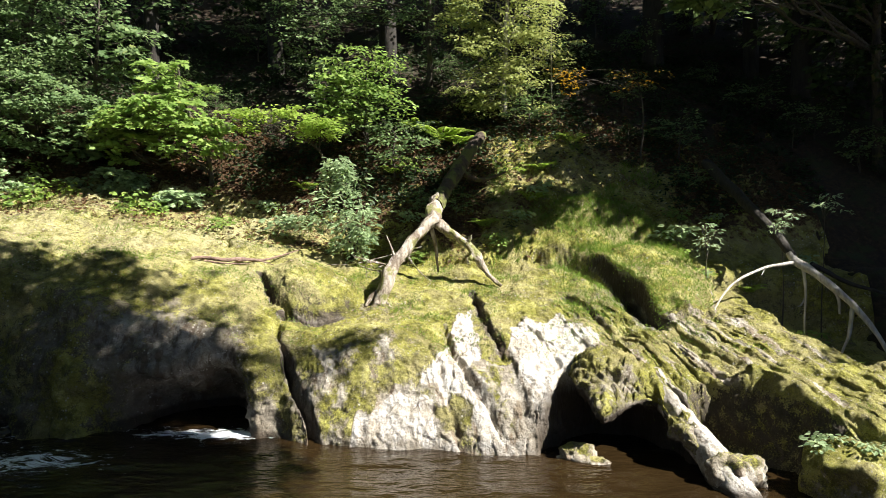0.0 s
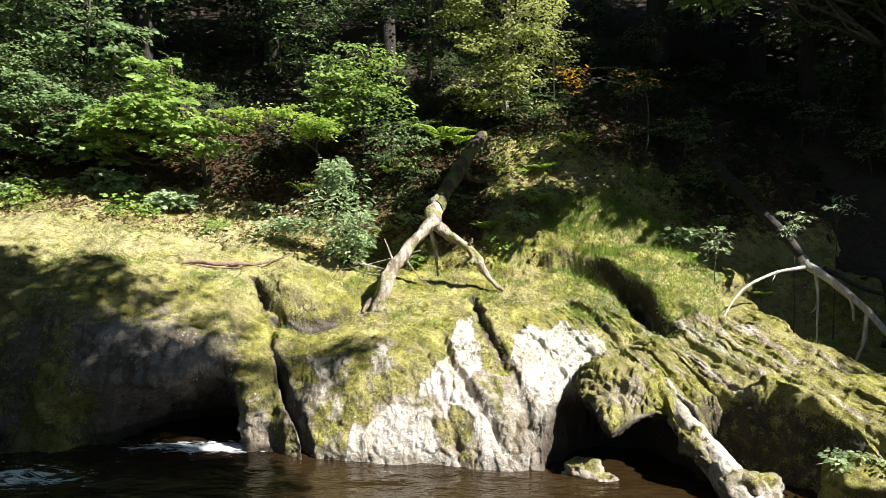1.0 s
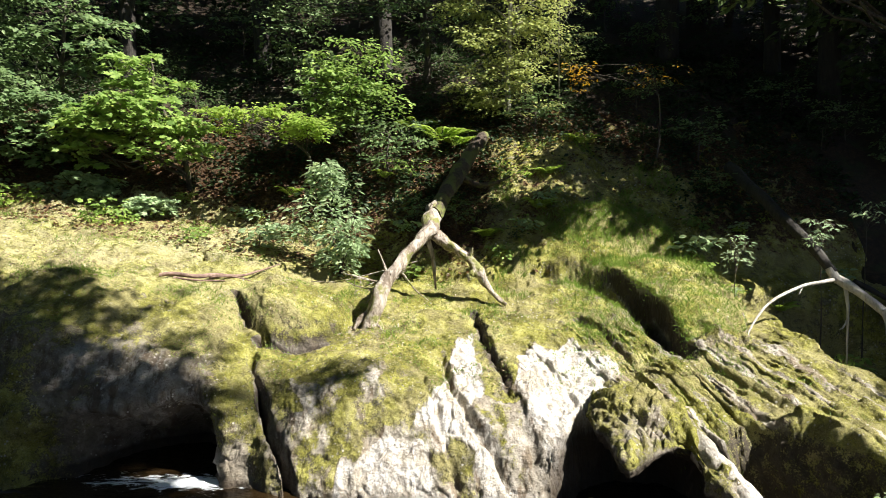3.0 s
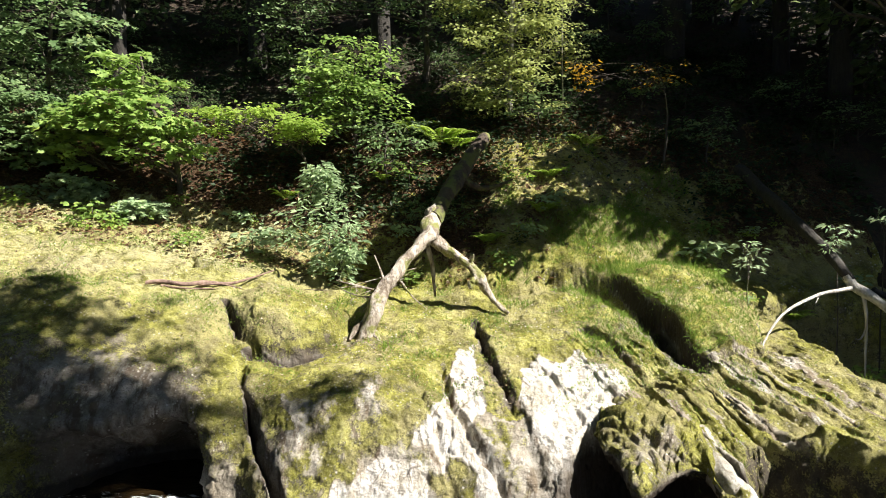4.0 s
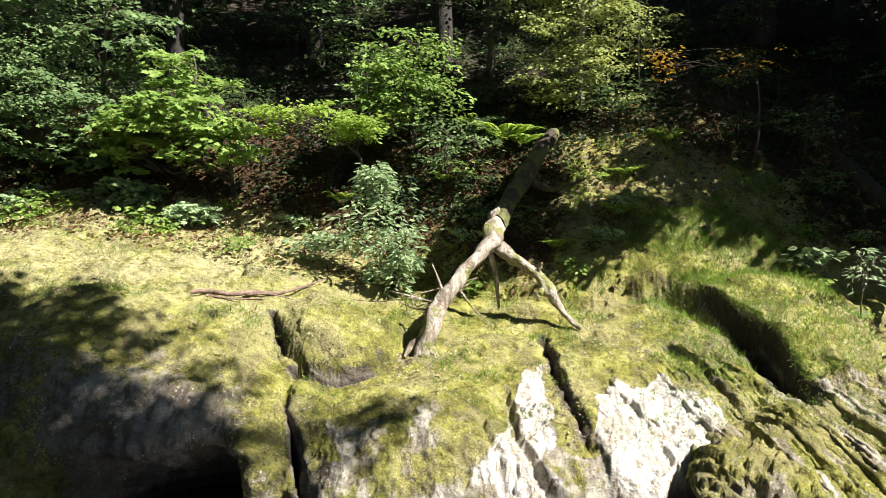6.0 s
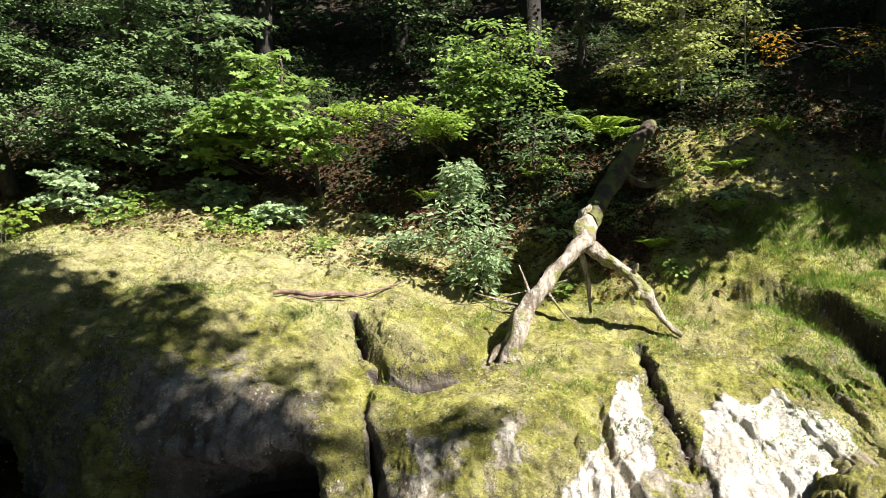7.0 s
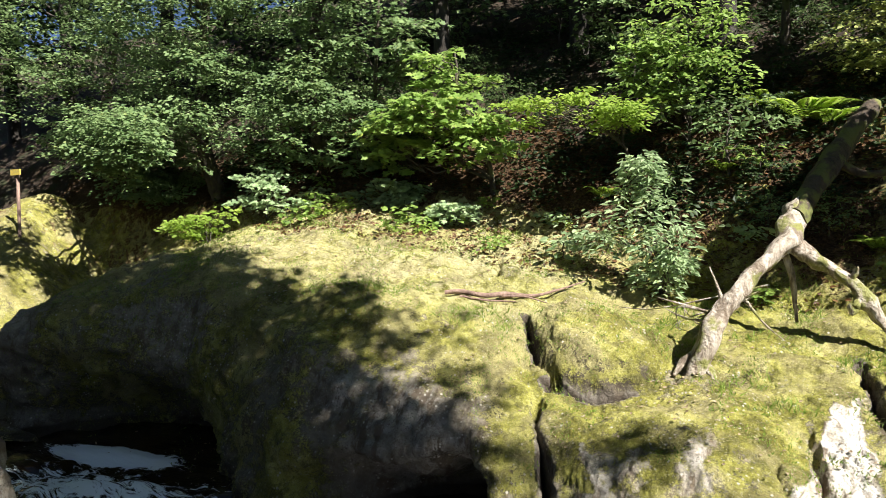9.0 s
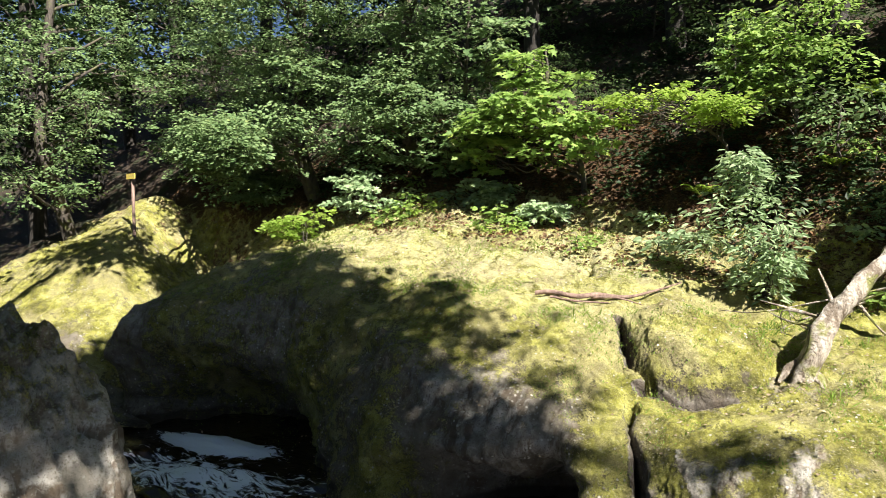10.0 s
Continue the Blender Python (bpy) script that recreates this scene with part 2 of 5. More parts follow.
def along(x, values):
    """Smoothly along the stations."""
    i = np.clip(np.searchsorted(SX, x) - 1, 0, len(SX) - 2)
    h = SX[1:] - SX[:-1]
    d = (values[1:] - values[:-1]) / h
    m = np.concatenate(([d[0]], np.where(d[1:] * d[:-1] > 0, 2 * d[1:] * d[:-1] / (d[1:] + d[:-1] + 1e-9), 0), [d[-1]]))
    u = np.clip((x - SX[i]) / h[i], 0, 1)
    return ((2 * u**3 - 3 * u**2 + 1) * values[i] + (u**3 - 2 * u**2 + u) * h[i] * m[i]
            + (-2 * u**3 + 3 * u**2) * values[i + 1] + (u**3 - u**2) * h[i] * m[i + 1])


def base(x, y):
    """Height of the smooth bank, without joints or bosses."""
    s, ly, lz, ty, tz, by, bz = (along(x, v) for v in (SHORE, LIP_Y, LIP_Z, TOP_Y, TOP_Z, BANK_Y, BANK_Z))
    under = np.clip((y - s) * 1.6, -1.6, 0)
    u = np.clip((y - s) / (ly - s), 0, 1)
    face = lz * (1 - (1 - u)**1.7)
    shelf = (tz - lz) * np.clip((y - ly) / (ty - ly), 0, 1)
    back = (bz - tz) * np.clip((y - ty) / (by - ty), 0, 1)
    hill = np.clip(y - by, 0, None)
    rise = 21.0 * (1 - np.exp(-hill * .045)) + .35 * (1 - np.exp(-hill * 1.2))
    return under + face + shelf + back + rise


def lattice(i, j, k):
    n = (i * 374761393 + j * 668265263 + k * 2147483647 + 1013) & 0xFFFFFFFF
    n = ((n ^ (n >> 13)) * 1274126177) & 0xFFFFFFFF
    return ((n ^ (n >> 16)) & 0xFFFF) / 32767.5 - 1


def value_noise(x, y, z):
    xi, yi, zi = (np.floor(v).astype(np.int64) for v in (x, y, z))
    u, v, w = x - xi, y - yi, z - zi
    u, v, w = (a * a * (3 - 2 * a) for a in (u, v, w))
    total = 0
    for a in (0, 1):
        for b in (0, 1):
            for c in (0, 1):
                total = total + lattice(xi + a, yi + b, zi + c) * (u if a else 1 - u) * (v if b else 1 - v) * (w if c else 1 - w)
    return total


def fbm(x, y, z=0.0, octaves=4, gain=.5):
    z = np.zeros_like(x) + z
    total, amp = 0, 1.0
    for o in range(octaves):
        total = total + amp * value_noise(x * 2.03**o + 17 * o, y * 2.03**o - 9 * o, z * 2.03**o + 5 * o)
        amp *= gain
    return total


def to_line(x, y, pts):
    """Distance to a polyline, the side (plus: to its right hand) and the share of its length."""
    best, side, part_way = np.full_like(x, 1e9), np.zeros_like(x), np.zeros_like(x)
    n = len(pts) - 1
    for i, ((ax, ay), (bx, by)) in enumerate(zip(pts[:-1], pts[1:])):
        dx, dy = bx - ax, by - ay
        s = np.clip(((x - ax) * dx + (y - ay) * dy) / (dx * dx + dy * dy), 0, 1)
        d = np.hypot(x - ax - s * dx, y - ay - s * dy)
        near = d < best
        best = np.where(near, d, best)
        side = np.where(near, np.sign((x - ax) * dy - (y - ay) * dx), side)
        part_way = np.where(near, (i + s) / n, part_way)
    return best, side, part_way


def step(a, b, v):
    u = np.clip((v - a) / (b - a), 0, 1)
    return u * u * (3 - 2 * u)


def inside(x, y, pts, soft):
    """About 1 within the ring of points, falling to 0 over the width soft across its edge."""
    ring = list(pts) + [pts[0]]
    d = to_line(x, y, ring)[0]
    odd = np.zeros(x.shape, bool)
    for (ax, ay), (bx, by) in zip(ring[:-1], ring[1:]):
        cross = ((ay > y) != (by > y)) & (x < (bx - ax) * (y - ay) / (by - ay + 1e-12) + ax)
        odd ^= cross
    return step(-soft / 2, soft / 2, np.where(odd, d, -d))


CRACK_A = [(-2.73, 11.5), (-2.69, 11.2), (-2.51, 10.91), (-2.28, 10.46), (-1.99, 10.09), (-1.7, 9.6)]
CRACK_B = [(-3.42, 12.8), (-3.16, 12.33), (-2.96, 12.03), (-2.64, 11.85)]
FOOT_B = [(-2.8, 11.78), (-2.6, 11.82), (-2.2, 11.87), (-1.8, 12.12)]
BLOCK = [(-3.38, 12.7), (-3.16, 12.35), (-2.96, 12.03), (-2.62, 11.88), (-2.17, 11.93), (-1.8, 12.18), (-1.45, 12.7), (-1.5, 13.4), (-2.4, 13.9), (-3.3, 13.6)]
CRACK_C = [(.56, 13.3), (.64, 12.77), (.71, 12.2), (.8, 11.5), (.92, 10.85)]
CRACK_D = [(2.3, 13.0), (2.65, 12.55), (2.8, 11.6), (2.95, 11.1)]
CRACK_F = [(.02, 12.0), (.14, 10.84), (.39, 10.24), (.63, 9.98), (.9, 9.6)]
RIDGE = [(1.4, 14.87), (2.12, 14.7), (2.72, 14.6), (3.43, 13.66), (3.62, 12.2), (3.75, 11.7), (4.73, 11.96), (5.0, 12.8), (5.0, 15.0), (4.1, 15.5), (2.7, 15.6), (1.4, 15.5)]
UNDER_RIDGE = [(1.7, 14.65), (2.62, 14.42), (3.28, 13.55), (3.48, 12.2), (3.6, 11.6)]
KNOLL = [(-19.5, 16.4), (-17.5, 14.2), (-15.5, 12.6), (-13.2, 10.8)]
RECESS = [(1.45, 9.7), (1.8, 10.2), (2.3, 10.6), (2.9, 10.45), (3.2, 9.6), (3.3, 8.9), (3.6, 7.6), (2.6, 7.6), (1.4, 9.2)]
HOLLOW = [(5.6, 13.7), (5.9, 12.9), (5.85, 11.8), (6.2, 11.2), (6.5, 10.3), (9.2, 9.6), (9.2, 13.4), (7.5, 14.3), (6.5, 14.3)]
GUTTER_BED = [(3.75, 9.9), (4.3, 9.5), (4.6, 8.85), (4.78, 8.1), (4.95, 7.0), (3.8, 7.0), (3.6, 8.4), (3.5, 9.2)]
RIB_RIGHT = [(4.2, 9.8), (4.4, 9.5), (4.72, 8.8), (4.9, 8.1), (5.05, 7.3), (7.5, 6.8), (8.5, 9.0), (6.5, 9.7), (5.2, 9.9)]


# where the pale rock is bare, where moss stays, and the brown seam between the bare faces
BARE = [[(.31, 12.37), (.53, 12.39), (.61, 11.2), (.56, 10.67), (.42, 10.75), (.46, 10.3), (.67, 10.02), (.86, 9.77), (1.18, 9.4), (.66, 9.4), (.47, 9.75), (.37, 9.94), (.13, 10.03), (-.07, 10.18), (-.31, 10.24), (-.11, 10.65), (.1, 11.44)],
        [(-1.47, 9.6), (-1.36, 9.89), (-1.13, 9.97), (-.74, 10.02), (-.71, 10.11), (-.51, 10.15), (-.38, 10.03), (-.18, 9.89), (.05, 9.78), (.36, 9.5), (-.41, 9.4)],
        [(1.13, 11.7), (1.4, 12.1), (1.64, 11.75), (2.07, 12.2), (2.3, 11.4), (2.59, 11.41), (2.3, 10.5), (2.3, 10.1), (1.85, 9.8), (1.6, 9.6), (1.34, 9.7), (1.16, 10.03), (1.08, 10.41), (1.03, 10.73)]]
WORN = [(4.75, 12.45), (5.05, 12.2), (5.3, 10.9), (5.3, 10.4), (5.1, 10.5), (4.9, 11.6)]
MOSSY_SLOPE = [(.9, 14.2), (4.9, 13), (5.2, 16.8), (3.6, 17.8), (1.3, 17.3)]
SEAM = [(.64, 12.6), (.73, 11.6), (.92, 10.93), (1.04, 10.41), (1.18, 9.86), (1.28, 9.6)]
MOSSED = [[(-.23, 10.09), (.05, 10.12), (.44, 9.87), (.44, 9.72), (.13, 9.78), (-.15, 9.95)], [(-1.02, 12.43), (.06, 11.84), (.0, 10.9), (-.19, 10.43), (-.51, 10.23), (-.77, 10.45)],
          [(-2.2, 11.6), (-1.0, 11.5), (-1.2, 10.8), (-1.9, 10.75), (-2.3, 11.0)]]
JOINT_A, JOINT_B, JOINT_C = [(1.35, 12.0), (1.55, 11.2), (1.8, 10.4), (1.95, 9.9)], [(-.35, 11.2), (-.1, 10.5), (.15, 9.9), (.3, 9.5)], [(3.1, 12.0), (3.35, 11.2), (3.7, 10.3), (3.95, 9.6)]
JOINT_D = [(-5.5, 16.6), (-5.1, 15.5), (-4.55, 14.7), (-4.4, 14.1)]


def groove(x, y, pts, deep, wide, shoulder):
    wob = .05 * fbm(x * 4, y * 4, 3.0, 2)
    d, side, s = to_line(x + wob, y - wob, pts)
    taper = step(0, .12, s) * (1 - .7 * step(.9, 1, s)) + .15
    return taper * (deep * np.exp(-(d / wide)**2) + shoulder * np.exp(-d / .22))


def tooth(v):
    """A bed's edge: a slow fall, then a steep rise."""
    f = v - np.floor(v)
    return .5 - f + step(.78, 1.0, f)


def crest_at(x, y):
    """1 on the overgrown ridge, 0 off it."""
    return inside(x + .1 * fbm(x * 1.7, y * 1.7, 61.0, 2), y, RIDGE, .09)


def height(x, y):
    """Height of rock and hillside."""
    h = base(x, y)
    # gully and the farther mossy rock upstream
    h = h - 2.6 * step(-11.5, -12.5, x - .35 * np.clip(y - 12, -1.5, 4)) * step(-18.5, -16.5, x) * (1 - step(14.8, 17, y))
    d, side, s = to_line(x, y, KNOLL)
    h = np.maximum(h, np.interp(s, [0, .33, .67, 1], [4.6, 3.75, 2.45, .7]) - np.where(side > 0, .42, .95) * np.maximum(d - .25, 0) + .1 * fbm(x, y, 44.0, 3))
    # broad swells of the hump and the slab
    h = h + .22 * np.exp(-((x + 6.0) / 1.3)**2 - ((y - 11.9) / .9)**2) + .18 * np.exp(-((x + 8.3) / 1.0)**2 - ((y - 12.2) / .8)**2)
    h = h - .16 * np.exp(-((x + 7.1) / .5)**2 - ((y - 11.8) / 1.2)**2)
    h = h + .14 * np.exp(-((x + .9) / .9)**2 - ((y - 10.9) / .8)**2)
    h = h + .18 * np.exp(-((x + 3.5) / .55)**2 - ((y - 12.5) / .9)**2)
    # joints, blocks and ribs
    # a domed block of rock, cracked off along its upstream side
    rim = to_line(x, y, BLOCK + BLOCK[:1])[0] * (inside(x, y, BLOCK, .01) > .5)
    h = h + (.34 * (1 - (1 - np.clip(rim / .3, 0, 1))**2.6) + .16 * step(.1, .7, rim)) * (1 - step(12.6, 13.7, y)) * (.25 + .75 * step(-3.3, -2.7, x))
    h = h - .1 * np.exp(-((x + 2.2) / .55)**2 - ((y - 11.75) / .22)**2)
    d, side, s = to_line(x, y, CRACK_C)
    h = h - .07 * step(0, .1, side * d) * np.exp(-d / .5) * step(0, .2, s)
    crest = crest_at(x, y)
    h = h + crest * step(2.3, 3.3, x) * (.35 + .65 * step(11.7, 12.5, y)) * (.34 + .1 * np.exp(-((x - 3.9 - .1 * (y - 12)) / .6)**2) + .05 * fbm(x * 2.2, y * 2.2, 13.0, 3))
    # the cave under the nose and the wet gutter beside the rib
    h = h - 1.9 * inside(x, y, RECESS, .22)
    h = h + .3 * inside(x, y, RIB_RIGHT, .2) - .8 * inside(x + .1 * fbm(x * 2, y * 2, 63.0, 2), y, GUTTER_BED, .4)
    h = h - groove(x, y, UNDER_RIDGE, .22, .13, .04)
    for pts, deep, wide, shoulder in ((CRACK_A, .55, .04, .03), (CRACK_B, .32, .035, .0), (FOOT_B, .13, .03, .0), (CRACK_C, .24, .05, .02), (SEAM[2:], .07, .07, .0), (CRACK_D, .3, .07, .02), (CRACK_F, .12, .045, .0),
                                      (JOINT_A, .07, .04, .0), (JOINT_B, .07, .04, .0), (JOINT_C, .1, .05, .0), (JOINT_D, .12, .05, .02)):
        h = h - groove(x, y, pts, deep, wide, shoulder)
    # the dark hollow behind the downstream beds
    h = h - 1.1 * inside(x + .15 * fbm(x * 1.5, y * 1.5, 67.0, 2), y, HOLLOW, .4)
    # tilted beds of the downstream rock
    lay = (.08 + .92 * step(1.3, 2.6, x)) * (1 - .5 * step(4.0, 5.0, x)) * step(-.3, .6, x) * (1 - step(11.9, 13.2, y)) * (1 - step(.0, .3, crest))
    q = x * .93 + y * .36
    saw = q * 2.3 + .2 * fbm(x * .8, y * .8, 8.0, 3)
    thin = q * 6.7 + .4 * fbm(x * 1.1, y * 1.1, 18.0, 3)
    h = h + lay * (.1 * tooth(saw) * (.8 + .4 * fbm(x * .6, y * .6, 31.0, 2)) + .04 * tooth(thin) * (.7 + .8 * fbm(x * .9, y * .9, 35.0, 2)) + .016 * tooth(thin * 2.7) + .03 * fbm(q * 9, y * 1.1 - x * .4, 1.0, 4))
    # unevenness
    rocky = 1 - step(14.5, 16.5, y)
    calm = .35 + .65 * step(-.5, .3, y - along(x, LIP_Y))
    h = h + .09 * fbm(x * .8, y * .8, 2.0, 3) + calm * (.05 + .05 * (1 - rocky)) * fbm(x * 2.6, y * 2.6, 4.0, 4)
    return h


# ---- mesh helpers ----
def mesh_from(name, verts, faces, material, smooth=True, attrs=()):
    """A mesh of quads or triangles, from arrays."""
    verts, faces = np.asarray(verts, np.float32), np.asarray(faces, np.int32)
    me = bpy.data.meshes.new(name)
    k = faces.shape[1]
    me.vertices.add(len(verts))
    me.vertices.foreach_set("co", verts.ravel())
    me.loops.add(faces.size)
    me.loops.foreach_set("vertex_index", faces.ravel())
    me.polygons.add(len(faces))
    me.polygons.foreach_set("loop_start", np.arange(0, faces.size, k, dtype=np.int32))
    me.polygons.foreach_set("use_smooth", np.full(len(faces), smooth))
    for key, value in dict(attrs).items():
        me.attributes.new(key, "FLOAT", "POINT").data.foreach_set("value", np.asarray(value, np.float32).ravel())
    me.update(calc_edges=True)
    me.materials.append(material)
    return me


def part(name, me, parent, label=""):
    ob = new(name, me)
    ob.parent = parent
    return tagged(ob, label)


def thing(name, place, label, category, group="", kind=""):
    ob = new(name)
    ob.location = place
    return tagged(ob, label, category, group, kind)


def grid_faces(rows, cols, keep=None):
    i = np.arange(rows * cols).reshape(rows, cols)
    f = np.stack([i[:-1, :-1], i[:-1, 1:], i[1:, 1:], i[1:, :-1]], -1).reshape(-1, 4)
    return f if keep is None else f[keep]


def compact(verts, faces, attrs):
    used = np.unique(faces)
    back = np.zeros(len(verts), np.int32)
    back[used] = np.arange(len(used))
    return verts[used], back[faces], {k: v[used] for k, v in attrs.items()}


def rolling(a):
    """Noise, smoothed along its first axis."""
    pad = np.vstack([a[:1], a[:1], a, a[-1:], a[-1:]])
    return 1.5 * (pad[:-4] + 2 * pad[1:-3] + 3 * pad[2:-2] + 2 * pad[3:-1] + pad[4:]) / 5


def tube(paths, sides=7, lumps=0.0):
    """Tubes along paths; a path is a list of (x, y, z, radius)."""
    verts, faces = [], []
    for path in paths:
        p = np.asarray(path, float)
        first = sum(len(v) for v in verts)
        way = np.gradient(p[:, :3], axis=0)
        way /= np.linalg.norm(way, axis=1)[:, None] + 1e-9
        side = np.cross(way, np.eye(3)[np.argmin(np.abs(way).max(0))])
        side /= np.linalg.norm(side, axis=1)[:, None] + 1e-9
        up = np.cross(side, way)
        a = np.linspace(0, 2 * np.pi, sides, endpoint=False)
        r = p[:, 3][:, None] * (1 + lumps * (.8 * np.sin(a * 2 + np.arange(len(p))[:, None] * .25) + rolling(np.random.uniform(-1, 1, (len(p), sides)))))
        ring = p[:, None, :3] + r[..., None] * (np.cos(a)[None, :, None] * side[:, None] + np.sin(a)[None, :, None] * up[:, None])
        verts.append(ring.reshape(-1, 3))
        n = len(p)
        i = first + np.arange(n * sides).reshape(n, sides)
        j = np.roll(i, -1, 1)
        faces.append(np.stack([i[:-1], j[:-1], j[1:], i[1:]], -1).reshape(-1, 4))
        verts.append(p[[0, -1], :3])
        a0, a1 = first + n * sides, first + n * sides + 1
        faces.append(np.stack([i[0], np.full(sides, a0), np.full(sides, a0), j[0]], -1)[:, [0, 3, 1, 1]])
        faces.append(np.stack([i[-1], j[-1], np.full(sides, a1), np.full(sides, a1)], -1))
    return np.concatenate(verts), np.concatenate(faces)


def tube_mesh(name, paths, material, sides=7, lumps=0.0):
    v, f = tube(paths, sides, lumps)
    me = bpy.data.meshes.new(name)
    me.from_pydata(v.tolist(), [], [tuple(dict.fromkeys(q)) for q in f.tolist()])
    me.polygons.foreach_set("use_smooth", np.ones(len(me.polygons), bool))
    me.materials.append(material)
    me.update()
    return me


def bend(a, b, radius_a, radius_b, n=6, sag=0.0, wander=.04):
    """A wandering path from a to b."""
    a, b = np.asarray(a, float), np.asarray(b, float)
    u = np.linspace(0, 1, n)[:, None]
    p = a + (b - a) * u
    far = np.linalg.norm(b - a)
    p[1:-1] += np.random.normal(0, wander * far, (n - 2, 3))
    p[:, 2] += sag * far * (4 * u[:, 0] * (1 - u[:, 0]))
    return np.column_stack([p, np.linspace(radius_a, radius_b, n)])


def glide(path, n):
    """A smooth, evenly spaced path through the given places and radii."""
    p = np.asarray(path, float)
    q = np.vstack([2 * p[0] - p[1], p, 2 * p[-1] - p[-2]])
    out = []
    for i in range(len(p) - 1):
        a, b, c, d = q[i:i + 4]
        for u in np.linspace(0, 1, 12, endpoint=False):
            out.append(.5 * (2 * b + (c - a) * u + (2 * a - 5 * b + 4 * c - d) * u**2 + (3 * b - a - 3 * c + d) * u**3))
    out = np.array(out + [p[-1]])
    far = np.concatenate([[0], np.cumsum(np.linalg.norm(np.diff(out[:, :3], axis=0), axis=1))])
    return np.column_stack([np.interp(np.linspace(0, far[-1], n), far, out[:, k]) for k in range(4)])


# leaf outlines: length along y, width along x, with a fold
OVAL = np.array([(0, 0, 0), (.3, .3, .06), (.24, .68, .05), (0, 1, -.06), (-.24, .68, .05), (-.3, .3, .06)])
OVAL_TRI = np.array([(0, 1, 2), (0, 2, 3), (0, 3, 4), (0, 4, 5)])
LANCE = np.array([(0, 0, 0), (.15, .35, .04), (0, 1, -.1), (-.15, .35, .04)])
LANCE_TRI = np.array([(0, 1, 2), (0, 2, 3)])
LOBED = np.array([(0, 0, 0), (.42, .08, .04), (.26, .3, .0), (.52, .62, .03), (.2, .6, .0), (0, 1, -.06), (-.2, .6, .0), (-.52, .62, .03), (-.26, .3, .0), (-.42, .08, .04)])
LOBED_TRI = np.array([(0, 1, 2), (0, 2, 4), (2, 3, 4), (0, 4, 6), (4, 5, 6), (0, 6, 8), (6, 7, 8), (0, 8, 9)])
KITE = np.array([(0, 0, 0), (.32, .45, .06), (0, 1, -.05), (-.32, .45, .06)])
BLADE = np.array([(0, 0, 0), (.05, .3, .0), (0, 1, -.12), (-.05, .3, .0)])
LEAFLET = np.array([(0, 0, 0), (.17, .3, .05), (.13, .65, .03), (0, 1, -.14), (-.13, .65, .03), (-.17, .3, .05)])
SHAPES = {"leaflet": (LEAFLET, OVAL_TRI), "blade": (BLADE, LANCE_TRI), "kite": (KITE, LANCE_TRI), "oval": (OVAL, OVAL_TRI), "lance": (LANCE, LANCE_TRI), "lobed": (LOBED, LOBED_TRI)}


def leaves_mesh(name, at, way, up, size, shape, material):
    """Leaves at the places at, pointing along way, facing up."""
    outline, tris = SHAPES[shape]
    way = way / (np.linalg.norm(way, axis=1)[:, None] + 1e-9)
    side = np.cross(way, up)
    side /= np.linalg.norm(side, axis=1)[:, None] + 1e-9
    face = np.cross(side, way)
    o = outline[None] * size[:, None, None]
    v = at[:, None] + o[..., :1] * side[:, None] + o[..., 1:2] * way[:, None] + o[..., 2:] * face[:, None]
    f = tris[None] + (np.arange(len(at)) * len(outline))[:, None, None]
    return mesh_from(name, v.reshape(-1, 3), f.reshape(-1, 3), material, False)


def spray_leaves(centres, spread, count, size, flat=.07, droop=.22, tilt=.28):
    """Leaves in flat sprays round the centres: places, ways, ups and sizes."""
    n = len(centres)
    c = np.repeat(centres, count, 0)
    s = np.repeat(np.broadcast_to(np.asarray(spread, float), (n,)), count)
    a = np.random.uniform(0, 2 * np.pi, len(c))
    r = np.sqrt(np.random.uniform(0, 1, len(c)))
    out = np.column_stack([np.cos(a), np.sin(a), np.zeros(len(c))])
    lean = np.repeat(np.random.normal(0, .22, (n, 2)), count, 0)
    at = c + out * (r * s)[:, None]
    at[:, 2] += np.random.normal(0, flat, len(c)) * s - droop * s * r**2 + (lean * out[:, :2]).sum(1) * r * s
    way = out + np.random.normal(0, .5, (len(c), 3)) * [1, 1, .35] + [0, 0, -.25]
    up = np.random.normal(0, tilt, (len(c), 3)) + [.3, -.6, 1] + np.column_stack([lean * -1, np.zeros(len(c))])
    return at, way, up, size * np.random.uniform(.65, 1.25, len(c))


def crown_centres(n, middle, radius, hollow=.45, gaps=.0, seed=0.0):
    """Places of sprays in an uneven crown."""
    out = np.empty((0, 3))
    while len(out) < n:
        d = np.random.normal(size=(n * 2, 3))
        d /= np.linalg.norm(d, axis=1)[:, None]
        r = np.random.uniform(hollow**3, 1, n * 2)**(1 / 3)
        lump = 1 + .35 * fbm(d[:, 0] * 1.7 + seed, d[:, 1] * 1.7, d[:, 2] * 1.7, 2)
        p = d * (r * lump)[:, None] * np.asarray(radius)
        hole = fbm(p[:, 0] * .8 + seed, p[:, 1] * .8, p[:, 2] * 1.3, 2)
        out = np.concatenate([out, p[hole > gaps - .55]])
    return out[:n] + np.asarray(middle)


